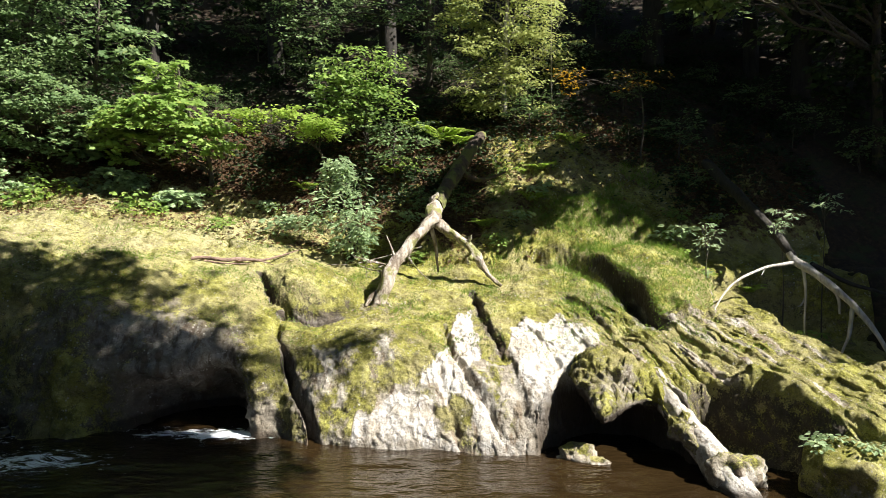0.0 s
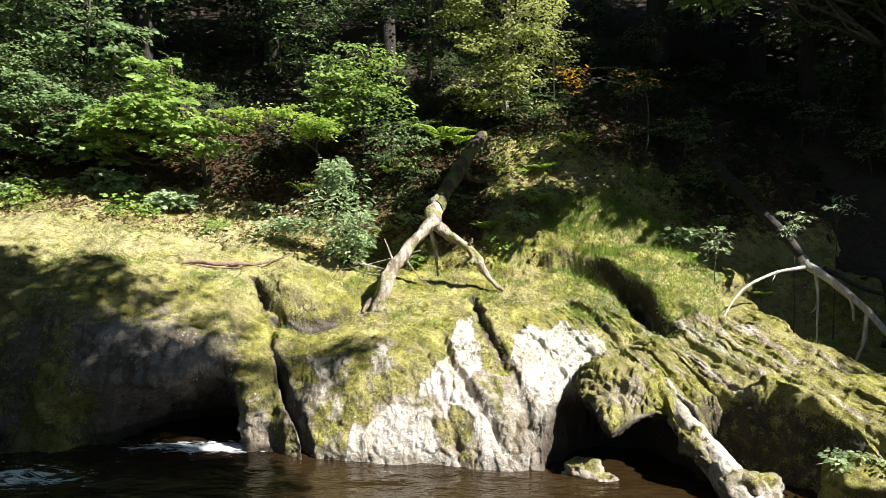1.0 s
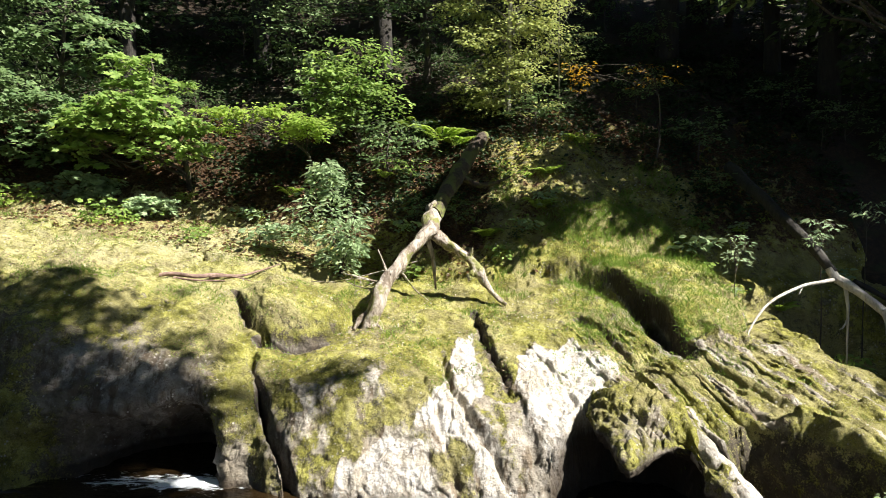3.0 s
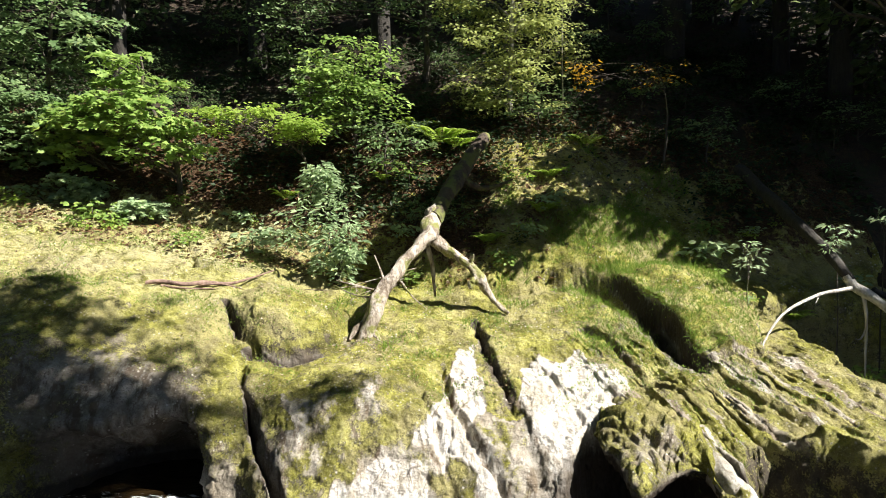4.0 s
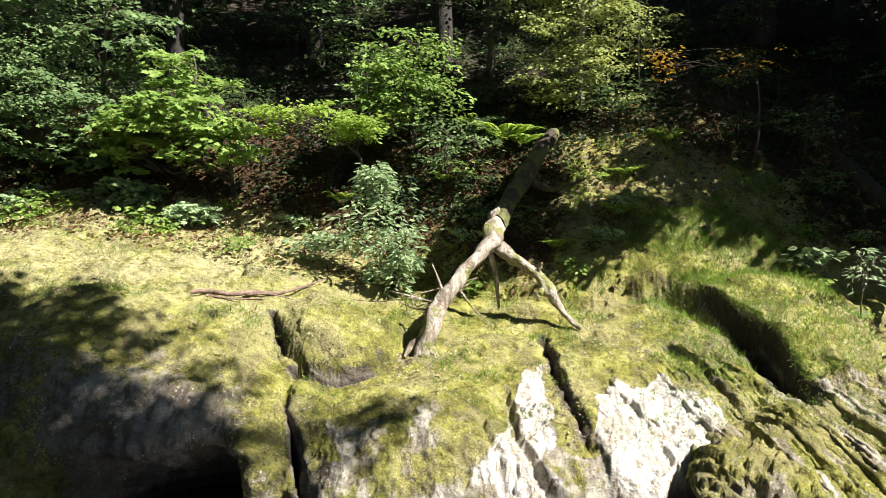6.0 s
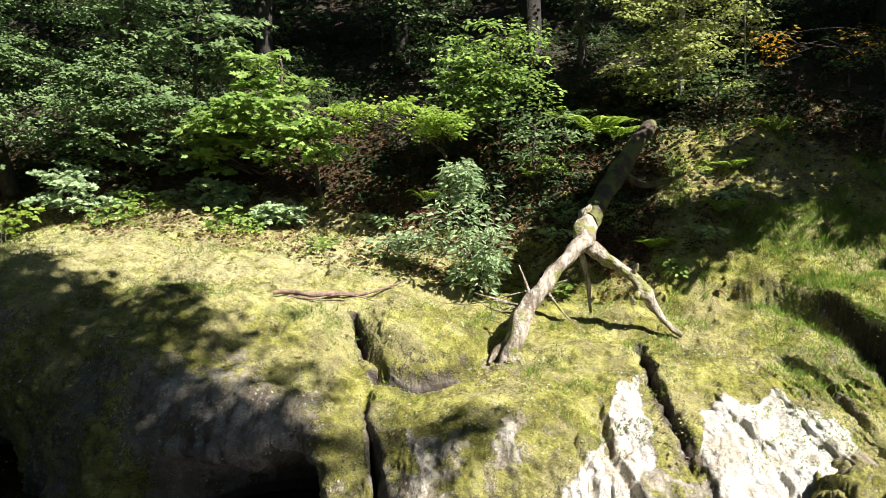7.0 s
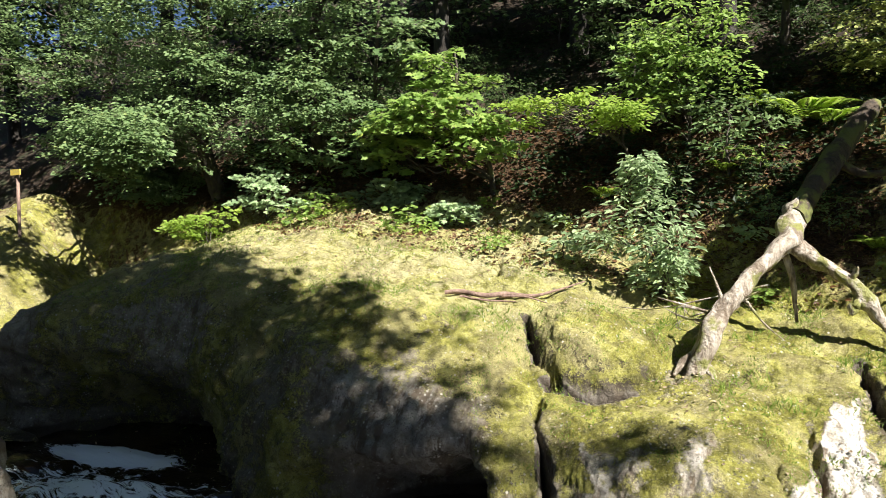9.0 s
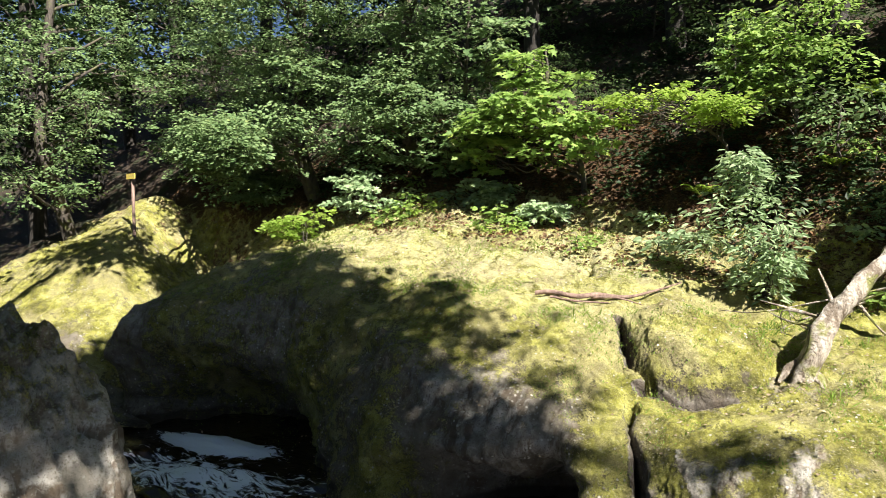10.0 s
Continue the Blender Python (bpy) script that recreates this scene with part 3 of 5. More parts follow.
def make_tree(name, label, category, foot, trunk, crowns, leaf, bark, group="", limbs=10):
    """A tree: trunk is its path from the foot (x, y, z, radius); crowns are (middle, radius, sprays, spread, leaves a spray, size, shape);
    all places are measured from the foot."""
    ob = thing(name, foot, label, category, group)
    trunk = np.asarray(trunk, float)
    rows = np.linspace(0, len(trunk) - 1, 5 * len(trunk))
    path = np.column_stack([np.interp(rows, np.arange(len(trunk)), trunk[:, k]) for k in range(4)])
    path[2:, :2] += np.cumsum(np.random.normal(0, .012, (len(path) - 2, 2)), 0)
    part("trunk", tube_mesh("trunk", [path], bark, 9, .08), ob)
    branches, packs = [], []
    for middle, radius, sprays, spread, count, size, shape in crowns:
        c = crown_centres(sprays, middle, radius, seed=random.uniform(0, 99))
        packs.append((spray_leaves(c, np.random.uniform(.6, 1.3, len(c)) * spread, count, size, *((.45, .4, .75) if shape == "leaflet" else ())), shape))
        for k in range(min(limbs, sprays)):
            root = path[np.argmin(np.abs(path[:, 2] - (c[k, 2] - .35 * np.hypot(*(c[k, :2] - middle[:2])) - .2)))]
            thick = min(root[3] * .55, .012 + .02 * np.linalg.norm(c[k] - root[:3]))
            branches.append(bend(root[:3], c[k], thick, .006, 6, .08))
            for q in c[np.argsort(np.linalg.norm(c - c[k], axis=1))[1:4]]:
                branches.append(bend(c[k] + (root[:3] - c[k]) * .3, q, thick * .4, .004, 4, .05))
    if branches:
        tagged(part("branch", tube_mesh("branch", branches, bark, 4), ob), kind="stuff")
    for (at, way, up, size), shape in packs:
        tagged(part("crown", leaves_mesh("crown", at, way, up, size, shape, leaf), ob), kind="stuff")
    return ob


# ---- bedrock, hillside and river ----
def ground_height(x, y):
    """The whole valley: far bank, river bed and near bank."""
    far = height(x, y)
    near = -1.2 + 1.6 * step(1.0, -3.5, y) + 5.5 * (1 - np.exp(-np.clip(-3 - y, 0, None) * .11)) + .12 * fbm(x * .6, y * .6, 6.0, 3)
    return np.where(y > 6.5, np.maximum(far, -1.3), np.maximum(near, -1.3))


def spot(x, y, sink=.05):
    return (x, y, float(ground_height(np.array([float(x)]), np.array([float(y)]))[0]) - sink)


def spaced(*stretches):
    return np.concatenate([np.arange(a, b, s) for a, b, s in stretches])


gx = spaced((-300, -60, 24), (-60, -22, 2.5), (-22, 14, .4), (14, 60, 2.5), (60, 310, 25))
gy = spaced((-300, -40, 26), (-40, -6, 2), (-6, 26, .4), (26, 60, 2), (60, 310, 25))
X, Y = np.meshgrid(gx, gy)
Z = ground_height(X, Y)
Z = Z - step(-19.9, -19, X) * step(8.2, 7.4, X) * step(5.5, 6.5, Y) * step(18.2, 17.2, Y) * (.5 + 3.5 * step(15.5, 14.5, Y))
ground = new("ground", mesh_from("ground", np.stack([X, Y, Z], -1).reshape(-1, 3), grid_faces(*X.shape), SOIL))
tagged(ground, "forest soil with leaf litter on both river banks, darkened for shade", "ground", kind="structure")

cols, rows = spaced((-20.4, -12.6, .07), (-12.6, -3.4, .034), (-3.4, 6.2, .017), (6.2, 8.6, .04)), np.linspace(0, 1, 390)
X = np.broadcast_to(cols, (len(rows), len(cols))).copy()
s0 = along(X, SHORE) - .75
u = np.linspace(0, 1, 500)[:, None]**1.15
ys = s0[:1] + (18.6 - s0[:1]) * u
zs = base(np.broadcast_to(cols, ys.shape), ys)
arc = np.cumsum(np.vstack([np.zeros((1, len(cols))), np.hypot(np.diff(ys, axis=0), np.diff(zs, axis=0))]), 0)
arc = np.where(ys > 14, arc[np.argmax(ys > 14, 0), np.arange(len(cols))] + .45 * (arc - arc[np.argmax(ys > 14, 0), np.arange(len(cols))]), arc)
Y = np.column_stack([np.interp(rows * arc[-1, k], arc[:, k], ys[:, k]) for k in range(len(cols))])
Z = height(X, Y)
MY, MX = np.gradient(Z)
slope = np.hypot(MX / (np.gradient(X, axis=1) + 1e-9), MY / (np.gradient(Y, axis=0) + 1e-9))
# where moss and leaf litter lie, and where rock is wet or painted with shade
moss = .74 + .16 * fbm(X * 2.4, Y * 2.4, 51.0, 3) - .33 * step(1.3, 2.6, slope) - .25 * step(.7, .15, Z) + .22 * fbm(X * .7, Y * .7, 11.0, 3)
on_slab = step(-2.7, -2.3, X) * step(3.2, 2.6, X + .9 * step(11.0, 10.6, Y)) * step(11.5, 10.8, Y)
moss = moss * (1 - on_slab) + on_slab * (.48 + .4 * fbm(X * 3.3, Y * 3.3, 14.0, 4) - .1 * step(.35, .05, Z))
wx, wy = X + .07 * fbm(X * 4, Y * 4, 91.0, 4), Y + .1 * fbm(X * 4, Y * 4, 95.0, 4)
bare = np.maximum.reduce([inside(wx, wy, ring, .07) for ring in BARE])
seamed = np.maximum(step(.2, .06, to_line(wx, wy, SEAM)[0]), .8 * step(.12, .03, to_line(wx, wy, CRACK_F)[0]))
mossed = np.maximum.reduce([inside(wx, wy, ring, .12) for ring in MOSSED])
q = X * .93 + Y * .36
saw = q * 2.3 + .2 * fbm(X * .8, Y * .8, 8.0, 3)
beds = step(1.9, 2.3, X) * step(12.2, 11.6, Y)
moss = moss * (1 - beds) + beds * (.66 + .35 * fbm(q * 3.2, (Y * .93 - X * .36) * .8, 53.0, 3) + .4 * inside(X, Y, RIB_RIGHT, .3))
moss = np.maximum(moss, .8 * inside(X, Y, RIDGE, .1))
moss -= .75 * np.exp(-((saw - np.floor(saw) - .08) / .2)**2) * step(1.6, 2.6, X) * step(12.2, 11.4, Y) * (.6 + .8 * fbm(X * 1.2, Y * 1.2, 41.0, 2))
moss = np.maximum(moss, .62 * step(12.6, 13.2, Y))
moss -= .8 * bare * (1 - .6 * mossed) + .4 * inside(wx, wy, WORN, .2)
moss = np.maximum(moss - .25 * seamed, .66 * mossed)
rim = to_line(X, Y, BLOCK + BLOCK[:1])[0]
on_block = inside(X, Y, BLOCK, .02)
moss = np.maximum(moss, .8 * on_block) - .34 * on_block * step(.2, .1, rim) * step(12.5, 12.2, Y - .3 * (X + 2))
moss -= .22 * step(1.2, 2.2, X) * step(12.6, 11.5, Y) * (.5 + fbm((X * .93 + Y * .36) * 4, Y * .4, 2.0, 2))
on_hump = step(-2.7, -3.2, X) * step(12.0, 11.0, Y)
moss = moss * (1 - on_hump) + on_hump * (.58 + .42 * fbm(X * 1.1, Y * 1.1, 24.0, 3) - .25 * step(.6, .1, Z) - .4 * inside(X, Y, [(-5.2, 11.3), (-4.2, 11.3), (-3.4, 10.6), (-4.5, 10.2), (-5.4, 10.5)], .6))
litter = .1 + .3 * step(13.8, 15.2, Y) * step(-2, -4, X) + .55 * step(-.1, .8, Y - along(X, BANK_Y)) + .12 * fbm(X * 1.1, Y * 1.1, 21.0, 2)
litter -= .75 * inside(X, Y, MOSSY_SLOPE, .9) * (.7 + .5 * fbm(X * 1.1, Y * 1.1, 27.0, 2))
# wet at the waterline; the hump's face is darkened as if shaded
damp_shade = step(.22, .02, Z) * (.5 + .5 * step(-2, -3, X) + .4 * step(1.6, 2.2, X)) + .42 * on_hump * step(2.4, 1.2, Z)
# shade painted along the cracks and the block's foot, moss taken off
for line in (CRACK_A, CRACK_B, CRACK_C, CRACK_D, FOOT_B):
    damp_shade = np.maximum(damp_shade, .9 * np.exp(-(to_line(X, Y, line)[0] / .08)**2))
    d = to_line(X, Y, line)[0]
    moss = np.maximum(moss, .62 * (d < .35) * step(.5, .9, Z) * (1 - bare) * (Y > 10.4)) - .9 * np.exp(-(d / .06)**2)
pale = np.clip(np.maximum(np.maximum(bare, .3 * on_slab), .3 * beds) * (1 - .75 * seamed) + .35 * inside(X, Y, [(-5.2, 11.3), (-4.2, 11.3), (-3.0, 10.8), (-2.8, 10.0), (-4.5, 10.2), (-5.4, 10.5)], .6), .12, 1)
# masks for shade painted on the ridge's face and the slit below it
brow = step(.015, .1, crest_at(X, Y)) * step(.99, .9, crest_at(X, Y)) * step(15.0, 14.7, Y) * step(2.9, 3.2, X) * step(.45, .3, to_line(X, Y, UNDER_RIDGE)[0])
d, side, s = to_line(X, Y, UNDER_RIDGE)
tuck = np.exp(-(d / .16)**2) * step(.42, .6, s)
dry = step(-2.0, -4.0, X) * step(-12.5, -11.5, X) * step(11.8, 13.0, Y) * np.clip(.75 + .5 * fbm(X * 1.3, Y * 1.3, 81.0, 3), 0, 1)
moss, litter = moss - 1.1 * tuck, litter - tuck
# gutter, wet and darkened; cave, its shade painted into the rock colour
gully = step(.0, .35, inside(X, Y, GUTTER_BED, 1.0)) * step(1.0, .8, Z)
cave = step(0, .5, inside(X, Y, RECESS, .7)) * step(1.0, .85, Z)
moss = moss * (1 - gully) + .15 * gully
moss = moss + .25 * step(2.9, 3.4, X) * step(11.8, 11.2, Y) 
# also a darker band along the block's lower front
damp_shade = np.maximum.reduce([damp_shade, .8 * on_block * step(.3, .16, rim) * step(12.7, 12.3, Y), tuck, gully, cave * step(.9, .7, Z), brow])
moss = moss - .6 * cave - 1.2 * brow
# the river has hollowed the foot of the hump
hollow = step(-2.75, -3.3, X) * step(-13.2, -12.4, X) * (np.exp(-np.abs((X + 3.85) / 1.1)**2.5) + np.exp(-np.abs((X + 10.3) / 2.0)**2.5))
low = step(1.1 + .6 * step(-5, -7, X) + .15 * fbm(X * 1.5, Y * 1.5, 3.0, 2), .1, Z)
Y2 = Y + 2.0 * hollow * low
P = np.stack([X + .2 * tuck, Y2 + .12 * tuck, Z - .1 * tuck], -1)
nx, ny = np.gradient(P, axis=1), np.gradient(P, axis=0)
nrm = np.cross(nx, ny)
nrm /= np.linalg.norm(nrm, axis=-1)[..., None] + 1e-9
steep = step(.9, .55, nrm[..., 2]) * step(-2, 0, -Y + 14)
lump = fbm(P[..., 0] * 1.7, P[..., 1] * 1.7, P[..., 2] * 2.2 + 60, 3)
fine = fbm(P[..., 0] * 5, P[..., 1] * 5, P[..., 2] * 5, 5, .6)
pock = np.abs(fbm(P[..., 0] * 3.1 + 40, P[..., 1] * 3.1, P[..., 2] * 3.1, 3))
flake = tooth((X * .93 + Y * .36) * 3.1 + 2.2 * fbm(X * 1.1, Y * 1.1, 77.0, 4)) + .8 * fbm(X * 6, Y * 3, 79.0, 4, .6)
P = P + nrm * (.016 * bare * flake + (.036 - .016 * bare) * fine + (.07 - .04 * on_slab + .07 * on_hump) * steep * lump - .03 * np.exp(-(pock / .07)**2) * np.clip(1.1 - moss, 0, 1))[..., None]

cx, cy = (.25 * (A[:-1, :-1] + A[1:, :-1] + A[:-1, 1:] + A[1:, 1:]) for A in (X, Y))
line_ab = CRACK_A[::-1] + CRACK_B[::-1][1:] + [(-3.7, 16.0)]
left = np.interp(cy, [p[1] for p in sorted(line_ab, key=lambda p: p[1])], [p[0] for p in sorted(line_ab, key=lambda p: p[1])])
mid = np.interp(cy, [9.4, 9.86, 10.5, 11.9, 12.7, 15], [1.22, 1.07, .9, .69, .57, .4])
bank = cy > along(cx, BANK_Y) + .35
kind = np.where(cx < -12.5 - .85 * (cy - 11), 0, np.where(cx < left, 1, np.where(cx < mid, 2, 3)))
kind = np.where(inside(cx, cy, BLOCK, .02) > .5, 4, kind)
kind = np.where(inside(cx, cy, RIDGE, .02) > .5, 5, kind)
kind = np.where(inside(cx, cy, RIB_RIGHT, .02) > .5, 6, kind)
kind = np.where(bank & (kind != 5), 7, kind).ravel()
ROCKS = [("rock_knoll", "mossy rock knoll beyond the gully upstream"), ("rock_hump", "large rounded rock hump with moss on top, undercut by the river"),
         ("rock_slab", "sloping pale rock slab with moss and lichen patches"), ("rock_bed", "tilted layers of pale bare rock streaked with moss"),
         ("boulder", "rounded boulder thickly covered with bright green moss"), ("rock_ridge", "long rock ridge overgrown with moss and grass"),
         ("rock_rib", "rock rib under thick yellow-green moss at the water"), ("slope", "steep bank of leaf litter, soil and moss under the trees")]


def patches(ids, least):
    """Cells of each unbroken patch of one number; patches smaller than least join the one beside them."""
    high, wide = ids.shape
    group, sizes = np.zeros(ids.shape, int), [0]
    for r, c in zip(*np.nonzero(ids)):
        if group[r, c]:
            continue
        n, stack, found = len(sizes), [(r, c)], []
        group[r, c] = n
        while stack:
            a, b = stack.pop()
            found.append((a, b))
            for p, q in ((a + 1, b), (a - 1, b), (a, b + 1), (a, b - 1)):
                if 0 <= p < high and 0 <= q < wide and not group[p, q] and ids[p, q] == ids[a, b]:
                    group[p, q] = n
                    stack.append((p, q))
        sizes.append(len(found))
        if len(found) < least:
            near = [group[a + u, b + w] for a, b in found for u, w in ((0, 1), (0, -1), (1, 0), (-1, 0)) if 0 <= a + u < high and 0 <= b + w < wide and group[a + u, b + w] not in (0, n)]
            for a, b in found:
                group[a, b] = near[0] if near else n
    return [np.nonzero(group.ravel() == n)[0] for n in np.unique(group) if n]


faces = grid_faces(*X.shape)
layer = np.clip(np.floor((cx * .93 + cy * .36) * 2.3 + .2 * fbm(cx * .8, cy * .8, 8.0, 3)), 11, 20).ravel()
bed = thing("layered_rock", spot(2.2, 10.6), "tilted layers of pale bare rock streaked with moss", "rock")
for k, (name, label) in enumerate(ROCKS):
    if k == 3:
        for cells in patches(np.where(kind == 3, layer, 0).reshape(cx.shape).astype(int), 60):
            v, f, extra = compact(P.reshape(-1, 3), faces[cells], {"moss": moss.ravel(), "litter": litter.ravel(), "damp_shade": damp_shade.ravel(), "pale": pale.ravel(), "dry": dry.ravel()})
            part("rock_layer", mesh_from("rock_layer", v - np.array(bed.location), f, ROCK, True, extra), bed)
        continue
    v, f, extra = compact(P.reshape(-1, 3), faces[kind == k], {"moss": moss.ravel(), "litter": litter.ravel(), "damp_shade": damp_shade.ravel(), "pale": pale.ravel(), "dry": dry.ravel()})
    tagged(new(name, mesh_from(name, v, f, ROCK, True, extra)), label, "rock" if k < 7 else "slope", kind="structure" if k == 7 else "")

wx, wy = spaced((-60, -14, 2), (-14, 7, .09), (7, 60, 2)), spaced((-2.5, 5, .5), (5, 13.5, .07))
X, Y = np.meshgrid(wx, wy)
foam = .72 * np.exp(-((X + 5.6) / 1.2)**2 - ((Y - 9.2) / .5)**2) + 1.05 * np.exp(-((X + 3.3) / 1.3)**2 - ((Y - 10.45 + .1 * (X + 3.3)) / .3)**2)
foam += .85 * np.exp(-((X + 8.8) / 2.3)**2 - ((Y - 10.0 - .1 * (X + 8.8)) / .75)**2) + 1.4 * np.exp(-(((X + 9.75) / 1.35)**2 + ((Y - 11.1 - .12 * (X + 9.7)) / .36)**2)**2)
rough = .03 + .12 * np.exp(-((X + 8.5) / 2.5)**2 - ((Y - 9.8) / 1.2)**2)
Z = rough * fbm(X * 1.6, Y * 2.6, 7.0, 3)
water = new("river", mesh_from("river", np.stack([X, Y, Z], -1).reshape(-1, 3), grid_faces(*X.shape), WATER, True, {"foam": foam.ravel()}))
tagged(water, "dark peat-brown river water with white foam streaks", "river", kind="structure")


def boulder_mesh(name, radius, seed, rings=40, rough=.18, mossy=.2):
    u, v = np.meshgrid(np.linspace(0, 2 * np.pi, rings * 2), np.linspace(0, np.pi, rings))
    d = np.stack([np.cos(u) * np.sin(v), np.sin(u) * np.sin(v), np.cos(v)], -1)
    r = 1 + rough * fbm(d[..., 0] * 1.6 + seed, d[..., 1] * 1.6, d[..., 2] * 1.6, 3) + .05 * fbm(d[..., 0] * 7 + seed, d[..., 1] * 7, d[..., 2] * 7, 5, .65)
    p = d * r[..., None] * np.asarray(radius)
    m = mossy + .35 * step(.3, .9, d[..., 2])
    return mesh_from(name, p.reshape(-1, 3), grid_faces(*u.shape), ROCK, True, {"moss": m.ravel(), "litter": 0 * m.ravel(), "damp_shade": .25 * step(0, -.5, d[..., 2]).ravel(), "pale": .4 + 0 * m.ravel()})


def rock_bar(name, path, flat, moss_at, pale_at, label, rough=.16):
    """A tapering bar of rock along a path of places and radii; flat: its height over its width."""
    p = glide(path, 90)
    way = np.gradient(p[:, :3], axis=0)
    way /= np.linalg.norm(way, axis=1)[:, None]
    side = np.cross(way, [0, 0, 1.])
    side /= np.linalg.norm(side, axis=1)[:, None]
    up = np.cross(side, way)
    a = np.linspace(0, 2 * np.pi, 56)
    d = np.cos(a)[None, :, None] * side[:, None] + flat * np.sin(a)[None, :, None] * up[:, None]
    v = p[:, None, :3] + p[:, 3][:, None, None] * d
    swell = 1 + rough * fbm(v[..., 0] * 2.5, v[..., 1] * 2.5, v[..., 2] * 2.5, 3) + .07 * fbm(v[..., 0] * 9, v[..., 1] * 9, v[..., 2] * 9, 4, .6)
    v = p[:, None, :3] + p[:, 3][:, None, None] * d * swell[..., None]
    share = np.broadcast_to(np.linspace(0, 1, len(p))[:, None], swell.shape)
    top = np.broadcast_to(np.sin(a), swell.shape)
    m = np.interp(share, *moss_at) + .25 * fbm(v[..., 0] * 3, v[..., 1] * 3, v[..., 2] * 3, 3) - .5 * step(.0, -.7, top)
    # wet near the water; the underside is coloured dark to give it shade
    extra = {"moss": m.ravel(), "litter": 0 * m.ravel(), "damp_shade": np.maximum(step(.15, .0, v[..., 2]), .7 * step(-.2, -.8, top)).ravel(), "pale": np.interp(share, *pale_at).ravel(), "dry": 0 * m.ravel()}
    ob = new(name, mesh_from(name, v.reshape(-1, 3), grid_faces(*swell.shape), ROCK, True, extra))
    return tagged(ob, label, "rock")


def rock_shelf(name, ribs, label):
    """An overhanging shelf of rock: ribs are (lip, back, thickness)."""
    lip, back = (glide([(*r[k], r[2]) for r in ribs], 120) for k in (0, 1))
    a = np.linspace(0, 2 * np.pi, 96)
    mid, half = .5 * (lip + back), .5 * (lip - back)
    d = np.cos(a)[None, :, None] * half[:, None, :3] + np.sin(a)[None, :, None] * np.array([0, 0, .5]) * lip[:, 3][:, None, None]
    v = mid[:, None, :3] + d
    out = d / (np.linalg.norm(d, axis=-1)[..., None] + 1e-9)
    lump = .16 * fbm(v[..., 0] * 1.9, v[..., 1] * 1.9, v[..., 2] * 1.9 + 7, 3) + .08 * fbm(v[..., 0] * 5, v[..., 1] * 5, v[..., 2] * 5, 5, .65)
    q = (v[..., 0] * .93 + v[..., 1] * .36) * 6.5
    v = v + out * lump[..., None] + np.array([0, 0, 1.]) * (.09 * tooth(q + .4 * lump) * step(0, .4, np.sin(a))[None])[..., None]
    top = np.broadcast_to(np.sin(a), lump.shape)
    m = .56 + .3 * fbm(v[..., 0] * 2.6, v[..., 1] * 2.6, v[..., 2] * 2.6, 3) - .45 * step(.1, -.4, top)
    # below the lip, shade is painted on; only the water's edge is wet
    extra = {"moss": m.ravel(), "litter": 0 * m.ravel(), "damp_shade": np.maximum(step(.15, .0, v[..., 2]), .9 * step(.1, -.4, top)).ravel(), "pale": .13 + 0 * m.ravel(), "dry": 0 * m.ravel()}
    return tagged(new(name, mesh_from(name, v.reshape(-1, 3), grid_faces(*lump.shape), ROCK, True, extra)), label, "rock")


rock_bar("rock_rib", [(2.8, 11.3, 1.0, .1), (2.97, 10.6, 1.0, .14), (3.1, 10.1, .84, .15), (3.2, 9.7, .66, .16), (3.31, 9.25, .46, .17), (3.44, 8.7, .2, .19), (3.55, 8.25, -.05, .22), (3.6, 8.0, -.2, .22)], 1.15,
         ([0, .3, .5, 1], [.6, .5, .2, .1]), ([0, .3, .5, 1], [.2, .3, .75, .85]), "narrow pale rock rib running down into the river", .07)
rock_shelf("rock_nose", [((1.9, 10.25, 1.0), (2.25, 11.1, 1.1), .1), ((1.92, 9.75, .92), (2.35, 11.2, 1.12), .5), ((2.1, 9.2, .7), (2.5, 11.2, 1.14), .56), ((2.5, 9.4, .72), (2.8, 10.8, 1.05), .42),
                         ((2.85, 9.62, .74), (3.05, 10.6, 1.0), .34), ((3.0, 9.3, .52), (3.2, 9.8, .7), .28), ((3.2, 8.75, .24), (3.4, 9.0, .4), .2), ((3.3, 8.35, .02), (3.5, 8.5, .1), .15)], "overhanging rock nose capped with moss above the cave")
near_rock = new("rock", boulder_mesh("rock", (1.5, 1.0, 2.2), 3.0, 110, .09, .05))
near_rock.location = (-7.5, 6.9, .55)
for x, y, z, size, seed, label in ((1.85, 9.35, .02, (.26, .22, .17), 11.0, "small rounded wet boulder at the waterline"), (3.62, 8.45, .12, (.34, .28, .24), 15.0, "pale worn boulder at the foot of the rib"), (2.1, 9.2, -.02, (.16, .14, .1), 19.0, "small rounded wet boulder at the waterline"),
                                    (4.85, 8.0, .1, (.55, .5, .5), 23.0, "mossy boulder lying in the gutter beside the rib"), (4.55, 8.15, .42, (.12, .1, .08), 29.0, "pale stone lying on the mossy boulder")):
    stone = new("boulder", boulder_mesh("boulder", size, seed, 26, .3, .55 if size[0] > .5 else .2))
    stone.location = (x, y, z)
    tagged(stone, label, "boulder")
tagged(near_rock, "dark grey rock standing in the river, rough and damp", "rock")


